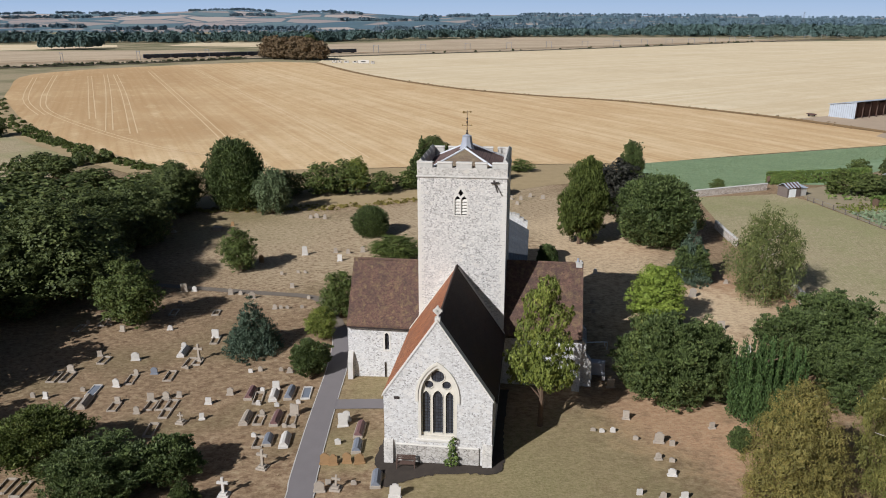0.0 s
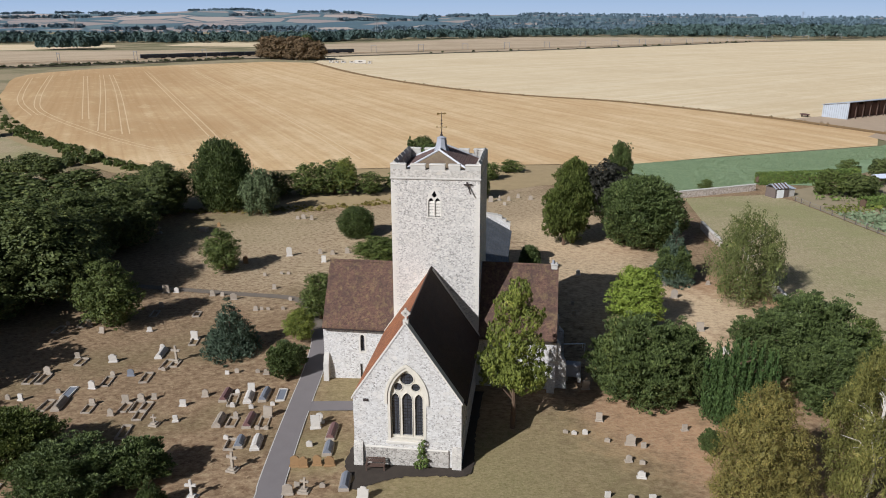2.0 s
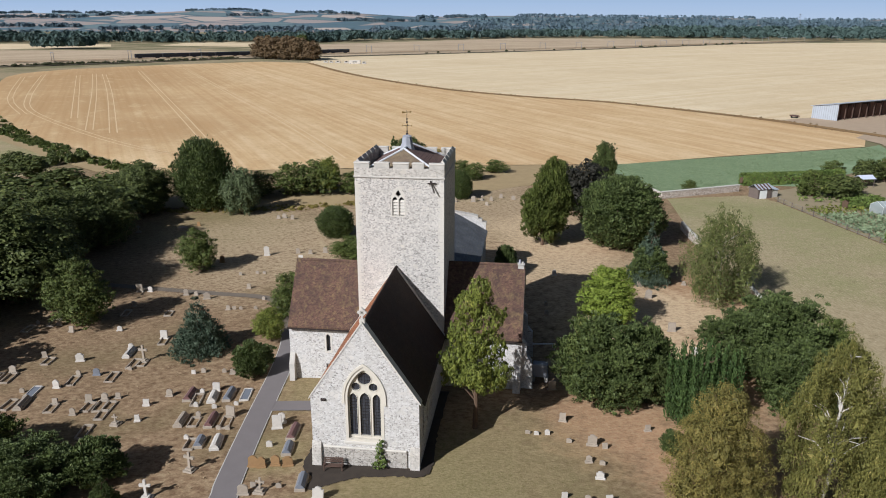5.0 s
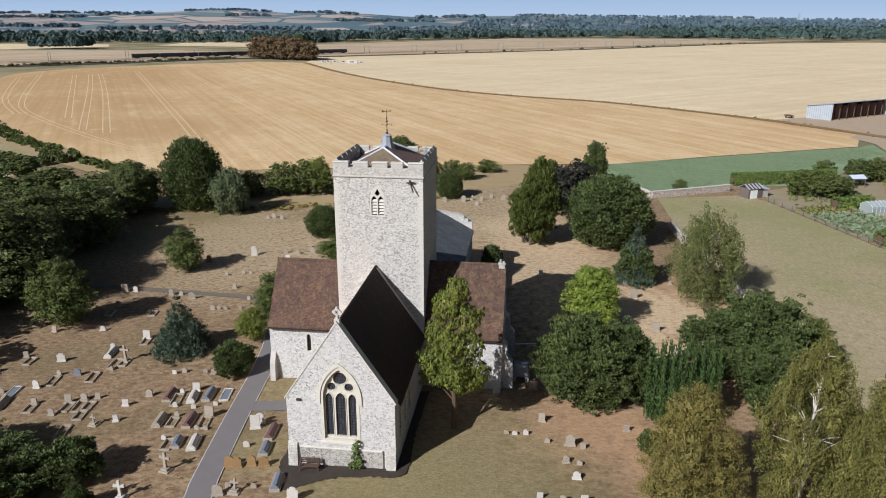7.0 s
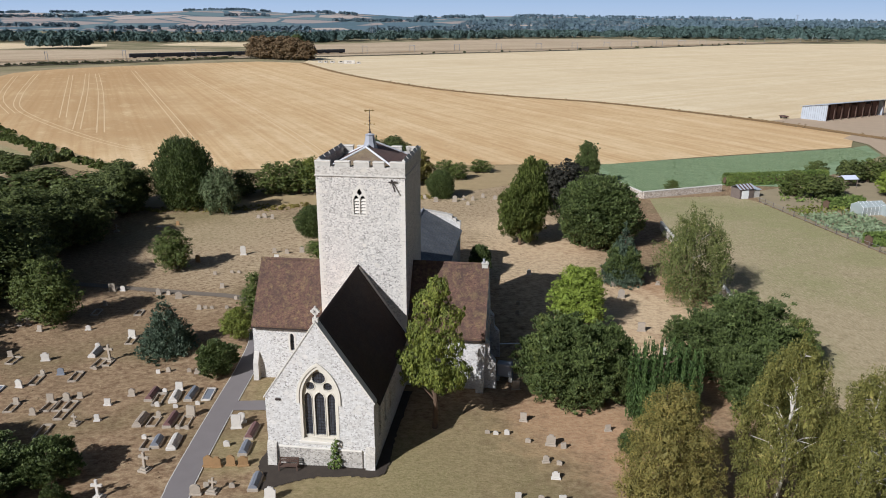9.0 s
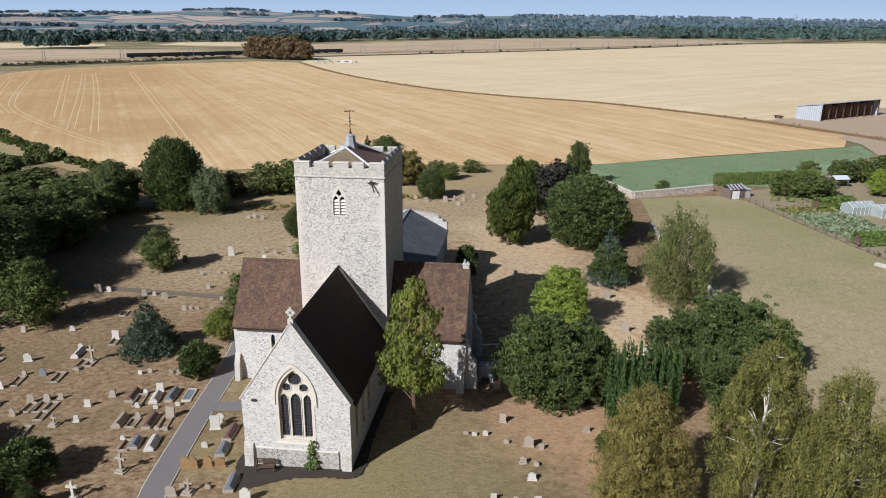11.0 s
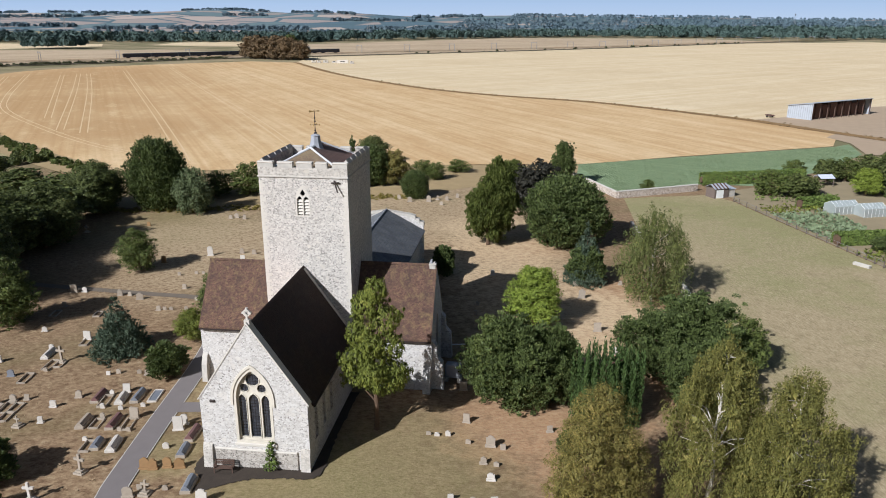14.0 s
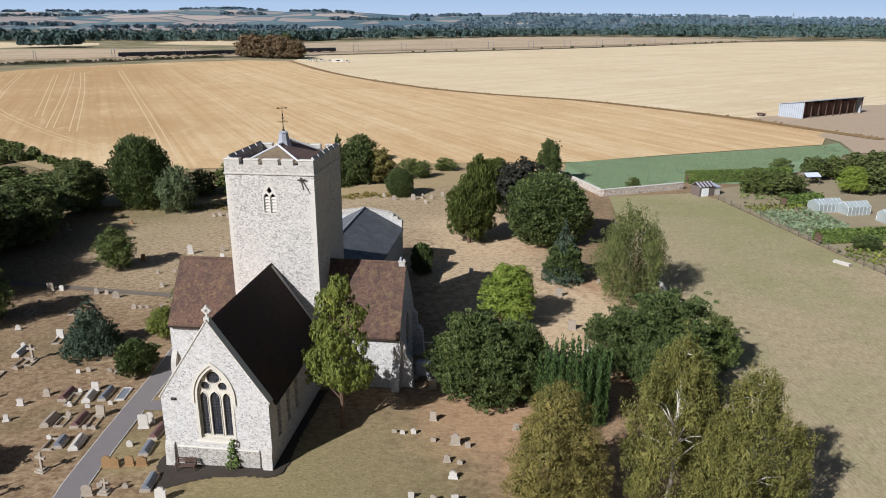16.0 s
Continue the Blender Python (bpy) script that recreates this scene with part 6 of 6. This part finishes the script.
greenhouse(74.3, 86.0, 18, 2.4, 1.5, "white-framed greenhouse among allotment plots")
greenhouse(78.4, 84.6, 18, 2.2, 1.4, "white-framed greenhouse among allotment plots")
greenhouse(82.5, 79.5, 18, 2.0, 1.2, "low white-framed cold greenhouse")
shelter = thing("garden_shelter", "open garden shelter with pale canopy on posts", "shelter", (79.4, 108.5, 0), 15)
for x, y in ((-1.4, -1.1), (1.4, -1.1), (-1.4, 1.1), (1.4, 1.1)):
    part("post", box(x - 0.05, x + 0.05, y - 0.05, y + 0.05, -0.1, 1.85), M["shed_wood"], shelter)
part("canopy", plate([(-1.3, 1.8), (0, 2.4), (1.3, 1.8), (1.3, 1.86), (0, 2.47), (-1.3, 1.86)], [], -1.6, 1.6, lambda u, v, d: (d, u, v)), M["blue_paint"], shelter, "pale grey canopy")
trough = thing("feed_trough", "long pale grey trough lying on the meadow", "trough", (65.3, 55.2, 0.02), -52)
part("basin", plate([(-0.25, 0.0), (0.25, 0.0), (0.32, 0.4), (0.26, 0.4), (0.2, 0.08), (-0.2, 0.08), (-0.26, 0.4), (-0.32, 0.4)], [], -1.1, 1.1, lambda u, v, d: (d, u, v)), M["lichen_stone"], trough)
for s in (-1, 1):
    part("end_plate", plate([(-0.25, 0.02), (0.25, 0.02), (0.32, 0.42), (-0.32, 0.42)], [], s * 1.1, s * 1.14, lambda u, v, d: (d, u, v)), M["lichen_stone"], trough)
fence = thing("wire_fence", "low post and wire fence along the allotments", "fence")
fl = smooth_line([(57.6, 92), (62.0, 76), (66.0, 62), (69.2, 51.3), (75.4, 40)], 6)
for i, (x, y) in enumerate(fl):
    part("fence_post", box(x - 0.06, x + 0.06, y - 0.06, y + 0.06, -0.2, 1.0), M["shed_wood"], fence)
    if i:
        for z in (0.3, 0.9):
            part("wire", rod((*fl[i - 1], z), (x, y, z), 0.02, 0.02, 4), M["steel"], fence)


def clipped_hedge(line, h, w, mat, label, n):
    """A clipped hedge: leaf sprays over a long box."""
    rnd = np.random.default_rng(len(line) + n)
    pts = np.array(smooth_line(line, 10))
    i = rnd.integers(0, len(pts) - 1, n)
    t = rnd.random(n)[:, None]
    c = pts[i] * (1 - t) + pts[i + 1] * t
    d = pts[i + 1] - pts[i]
    d /= np.linalg.norm(d, axis=1, keepdims=True)
    across = np.stack([-d[:, 1], d[:, 0]], 1)
    top = rnd.random(n) < 0.4
    u = np.where(top, rnd.uniform(-1, 1, n), np.sign(rnd.uniform(-1, 1, n))) * w / 2 + rnd.normal(0, 0.08, n)
    z = np.where(top, h + rnd.normal(0, 0.07, n), rnd.uniform(0, h, n))
    pos = np.hstack([c + across * u[:, None], z[:, None]])
    nrm = np.hstack([across * np.where(top, 0, np.sign(u))[:, None], np.where(top, 1.0, 0.2)[:, None]]) + rnd.normal(0, 0.4, (n, 3))
    v, f = leaves(pos, nrm, np.full(n, 0.3), rnd)
    ob = thing("hedge", label, "hedge")
    part("foliage", (v.tolist(), f.tolist()), M[mat], ob)
    bm = bmesh.new()
    for a, b in zip(pts[:-1], pts[1:]):
        rod((*a, h * 0.45), (*b, h * 0.45), w * 0.4, w * 0.4, 6, bm)
    part("branches", bm, M["bark"], ob)


clipped_hedge([(54.6, 106.5), (64, 109), (77, 113.5)], 2.4, 1.6, "leaf_hedge", "long clipped bright green hedge", 7000)
clipped_hedge([(65.8, 65.6), (76.7, 68.6), (92, 73)], 1.7, 2.2, "leaf_hedge", "broad clipped bright green hedge", 7000)
clipped_hedge([(68, 88.5), (72.5, 90), (75, 91)], 1.8, 2.0, "leaf_hedge", "short clipped hedge beside plots", 3000)
for x, y, h, r, kd in ((66, 98.5, 5.2, 3.4, "hedge"), (70.5, 97.5, 4.6, 3.0, "far_broad"), (73.5, 100, 3.8, 2.4, "far_broad"), (81.8, 113.5, 5.0, 3.0, "far_broad"), (86, 114.5, 5.2, 3.0, "hedge"), (91, 116, 5.6, 3.4, "far_broad"), (96, 117, 6, 3.6, "far_broad"), (76, 116, 4.2, 2.6, "hedge"),
                       (84.4, 100.5, 5.6, 2.9, "lime"), (89.5, 101.5, 6.6, 3.6, "far_broad"), (95, 102, 6, 3.4, "hedge"), (71.6, 63.0, 2.2, 2.1, "yew"), (78, 60, 2.0, 1.8, "hedge"), (30, 106.5, 1.8, 1.3, "hedge"), (43, 99.5, 2.4, 1.6, "hedge"), (86, 84, 3, 2, "hedge")):
    tree(kd, "bush", x, y, h, r, "leafy green bush beside the allotment plots", x * 17, group="allotment bushes")


def rows_of_leaves(name, outline, step, per, size, h, mat, label, turn, seed):
    """Low plants in rows inside a quadrilateral given by two edges."""
    rnd = np.random.default_rng(seed)
    (ax, ay), (bx, by), (cx, cy), (dx, dy) = outline
    rows = int(math.hypot(dx - ax, dy - ay) / step)
    pos = []
    for i in range(rows):
        u = (i + 0.5) / rows
        p, q = np.array((ax + (dx - ax) * u, ay + (dy - ay) * u)), np.array((bx + (cx - bx) * u, by + (cy - by) * u))
        n = int(np.linalg.norm(q - p) * per)
        t = rnd.random(n)[:, None]
        xy = p * (1 - t) + q * t + rnd.normal(0, step * 0.16, (n, 2))
        pos.append(np.hstack([xy, rnd.uniform(0.1, h, n)[:, None] * (0.6 + 0.4 * np.sin(xy[:, :1] * 0.7) ** 2)]))
    pos = np.vstack(pos)
    nrm = rnd.normal(0, 0.7, pos.shape) + np.array((0, 0, 0.7))
    v, f = leaves(pos, nrm, np.full(len(pos), size), rnd, 1.6)
    tagged(new(name, mesh_of(name, v.tolist(), f.tolist(), M[mat])), label, "plants", kind="stuff")


rows_of_leaves("crop_plants", [(37.5, 95), (30, 125), (101, 159.5), (103, 150)], 0.9, 22, 0.15, 0.22, "leaf_crop", "rows of green leafy crop plants", 0, 51)
rows_of_leaves("vegetable_plants", [(61.5, 82), (65.8, 66), (74, 70), (73, 86)], 1.2, 10, 0.42, 0.8, "leaf_crop", "rows of vegetables and runner beans", 0, 52)
rows_of_leaves("vegetable_plants", [(60.4, 87), (61.5, 82), (73, 86), (70, 90)], 1.4, 8, 0.4, 0.9, "leaf_syc", "rows of yellowing vegetables", 0, 53)
rows_of_leaves("vegetable_plants", [(62, 93), (72, 92), (80, 100), (64, 102)], 1.8, 4, 0.4, 0.5, "leaf_hedge", "patchy low vegetables on dry soil", 0, 55)
rows_of_leaves("vegetable_plants", [(66, 61), (70, 53), (90, 58), (80, 66)], 1.5, 7, 0.42, 0.8, "leaf_syc", "rows of dry beans and shrubs by the fence", 0, 56)
rows_of_leaves("vegetable_plants", [(79, 70), (80, 60), (100, 66), (98, 80)], 1.6, 7, 0.42, 0.7, "leaf_hedge", "rows of green vegetables", 0, 54)

# ---- farm and railway ----
barn = thing("barn", "long open-sided tin barn with rusty back wall", "barn", (114.5, 216.8, 0), 37.4)
part("end_wall", plate([(0, -0.2), (9.4, -0.2), (9.4, 4.3), (0, 5.75)], [], 0, 0.15, lambda u, v, d: (d, u, v)), M["barn_tin"], barn, "bright galvanised end wall")
part("end_wall", plate([(0, -0.2), (9.4, -0.2), (9.4, 4.3), (0, 5.75)], [], 34.6, 34.75, lambda u, v, d: (d, u, v)), M["barn_tin"], barn)
part("back_wall", box(0.15, 34.6, 9.2, 9.4, -0.2, 4.4), M["barn_rust"], barn)
part("roof", plate([(-0.6, 5.9), (9.9, 4.35), (9.9, 4.5), (-0.6, 6.05)], [], -0.4, 35.2, lambda u, v, d: (d, u, v)), M["barn_tin"], barn)
for i in range(9):
    x = 0.4 + i * 4.25
    part("post", box(x - 0.14, x + 0.14, 0, 0.28, -0.2, 5.8), M["wood"], barn)
    if i < 8:
        part("side_sheet", box(x + 0.2, x + 4.05, 2.0, 2.08, 0, 4.6 + 0.5 * (i % 2)), M["barn_rust"], barn)
for i in range(12):
    part("rib", box(-0.05, 0.0, 0.3 + i * 0.78, 0.38 + i * 0.78, 0, 5.6 - i * 0.12), M["steel"], barn)
for x, y, w, h, mt in ((150, 226, 2.2, 2.2, "wood"), (158, 238, 3, 2.4, "lichen_stone"), (103, 224, 1.6, 0.7, "barn_rust")):
    ob = thing("farm_trailer", "small parked farm trailer near the barn", "trailer", (x, y, 0.1), x)
    part("bed", box(-w, w, -1, 1, 0.6, 0.6 + h * 0.5, 0.05), M[mt], ob)
    for s in (-1, 1):
        part("wheel", rod((0, s * 0.95, 0.4), (0, s * 1.15, 0.4), 0.42, 0.42, 12), M["iron"], ob)
for x, y, l, h in ((-150, 548, 2, 1.8), (-142, 545, 2, 1.6), (-134, 541, 4.5, 2.6), (-161, 551, 1.8, 1.7), (-156, 549, 1.4, 1.6), (-126, 539, 1.5, 1.8)):
    ob = thing("site_cabin", "white flat-roofed site cabin at the field corner", "cabin", (x, y, 0.1), 8, "site cabins")
    part("cabin_body", box(-l, l, -1.3, 1.3, 0.1, h, 0.05), M["lichen_stone" if l < 4 else "ashlar"], ob)
    part("cabin_window", box(-l * 0.4, l * 0.4, -1.34, -1.3, 1.1, 1.8), M["dark"], ob)
    part("skid", box(-l, l, -1.0, 1.0, -0.1, 0.1), M["iron"], ob)
LINE = smooth_line([(-520, 400), (-400, 522), (-302, 618), (-158, 758), (-57, 848), (112, 992), (356, 1262), (620, 1520)], 12)
strip("railway_track", [(-520, 400), (-400, 522), (-302, 618), (-158, 758), (-57, 848), (112, 992), (356, 1262), (620, 1520)], 9, 0.9, M["verge"], "railway ballast on a low bank", "railway")


def along(s):
    """Point and heading at a distance along the line."""
    for (x0, y0), (x1, y1) in zip(LINE, LINE[1:]):
        l = math.hypot(x1 - x0, y1 - y0)
        if s <= l:
            return x0 + (x1 - x0) * s / l, y0 + (y1 - y0) * s / l, math.degrees(math.atan2(y1 - y0, x1 - x0))
        s -= l
    return x1, y1, 45.0


train = thing("train", "long dark navy passenger train on the railway", "train")
for i in range(9):
    x, y, a = along(262 + i * 24.4)
    body = part("carriage", box(-11.9, 11.9, -1.4, 1.4, 1.6, 5.0, 0.3), M["train"], train, at=(x, y, 0), rot=(0, 0, a))
    part("window_band", box(-11, 11, -1.43, -1.4, 3.3, 4.1), M["glass"], body)
    part("bogie", box(-9, -6, -1.1, 1.1, 0.95, 1.6), M["iron"], body)
    part("bogie", box(6, 9, -1.1, 1.1, 0.95, 1.6), M["iron"], body)
for i in range(25):
    x, y, a = along(60 + i * 62)
    ob = thing("rail_mast", "grey steel overhead line mast beside the track", "mast", (x, y, 0.0), a, "rail masts")
    for s in (-1, 1):
        part("mast", box(-0.18, 0.18, s * 5.2 - 0.18, s * 5.2 + 0.18, 0, 8.2), M["steel"], ob)
    part("boom", box(-0.15, 0.15, -5.3, 5.3, 7.4, 7.75), M["steel"], ob)
for x, y, h in ((-912, 1354, 46), (-430, 1960, 46), (330, 2600, 46), (720, 2500, 46), (1180, 2400, 46), (1010, 3000, 50)):
    ob = thing("pylon", "tall grey lattice electricity pylon far away", "pylon", (x, y, max(0, hill_z(x, y) if y > 1900 else 0)), 20, "pylons")
    for sx in (-1, 1):
        for sy in (-1, 1):
            part("leg", rod((sx * 4, sy * 4, 0), (sx * 0.5, sy * 0.5, h), 0.35, 0.2, 4), M["steel"], ob)
    for z, w in ((0.66, 8), (0.8, 9.5), (0.92, 7)):
        part("cross_arm", rod((-w, 0, h * z), (w, 0, h * z), 0.3, 0.3, 4), M["steel"], ob)

# ---- tufts of dry grass ----
tr = np.random.default_rng(61)
N = 52000
txy = np.stack([tr.uniform(-44, 36, N), tr.uniform(-12, 92, N)], 1)
clump = np.array([noise.noise((x * 0.13, y * 0.13, 3.0)) + 0.5 * noise.noise((x * 0.6, y * 0.6, 5.0)) for x, y in txy])
okay = (clump > 0.0) & ((txy[:, 0] < -11) | (txy[:, 1] > 50)) & ~((np.abs(txy[:, 0] - 0.4) < 5.0) & (txy[:, 1] > -1.6) & (txy[:, 1] < 47)) & ~((np.abs(txy[:, 0]) < 11.5) & (np.abs(txy[:, 1] - 17) < 4.4)) & (np.abs(txy[:, 0] + 9.9 + 0.17 * txy[:, 1]) > 1.8)
txy = txy[okay]
tz = np.array([gz(x, y) for x, y in txy]) + 0.06
v, f = leaves(np.hstack([txy, tz[:, None]]), tr.normal(0, 0.35, (len(txy), 3)) + np.array((0, 0, 0.9)), np.full(len(txy), 0.1), tr, 1.2)
tagged(new("dry_grass", mesh_of("dry_grass", v.tolist(), f.tolist(), M["leaf_dry"])), "tufts of long dry grass between the graves", "grass", kind="stuff")

# ---- sky above the far hills ----
k = Mat("far_sky", 1.0)
sepz = k.t.nodes.new("ShaderNodeSeparateXYZ")
k.link(k.world_pos(), sepz.inputs[0])
skyc = k.ramp(k.step(sepz.outputs[2], 60, 420), [(0.0, srgb(174, 187, 201)), (0.3, srgb(160, 178, 198)), (1.0, srgb(144, 167, 194))])
em = k.t.nodes.new("ShaderNodeEmission")
k.link(skyc, em.inputs[0])
k.link(em.outputs[0], k.t.nodes["Material Output"].inputs["Surface"])
tagged(new("backdrop", mesh_of("backdrop", [(-4700, 4680, -5), (3700, 4680, -5), (3700, 4680, 600), (-4700, 4680, 600)], [(0, 1, 2, 3)], k.m)), "pale hazy blue summer sky at the horizon", "sky", kind="structure")

# ---- corner stones ----
qm = {}
for w in (0.55, 0.34):
    for h in (0.29,):
        bm = box(-w / 2, w / 2, -0.02, 0.3, 0, h, 0.012)
        me = bpy.data.meshes.new("quoin")
        bm.to_mesh(me)
        bm.free()
        me.materials.append(M["ashlar"])
        qm[w] = me
i = 0
z = 0.2
while z < 19.0:
    for x, s in ((TX0, 1), (TX1, -1)):
        w = 0.55 if i % 2 else 0.34
        part("quoin", qm[w], parent=church, at=(x + s * (w / 2 - 0.02), TY0 - 0.004, z))
        if z > 4.6:
            w = 0.34 if i % 2 else 0.55
            part("quoin", qm[w], parent=church, at=(x + s * 0.004, TY0 + w / 2 + (0.0 if s > 0 else 0.0), z), rot=(0, 0, -90 * s))
    z += 0.31
    i += 1
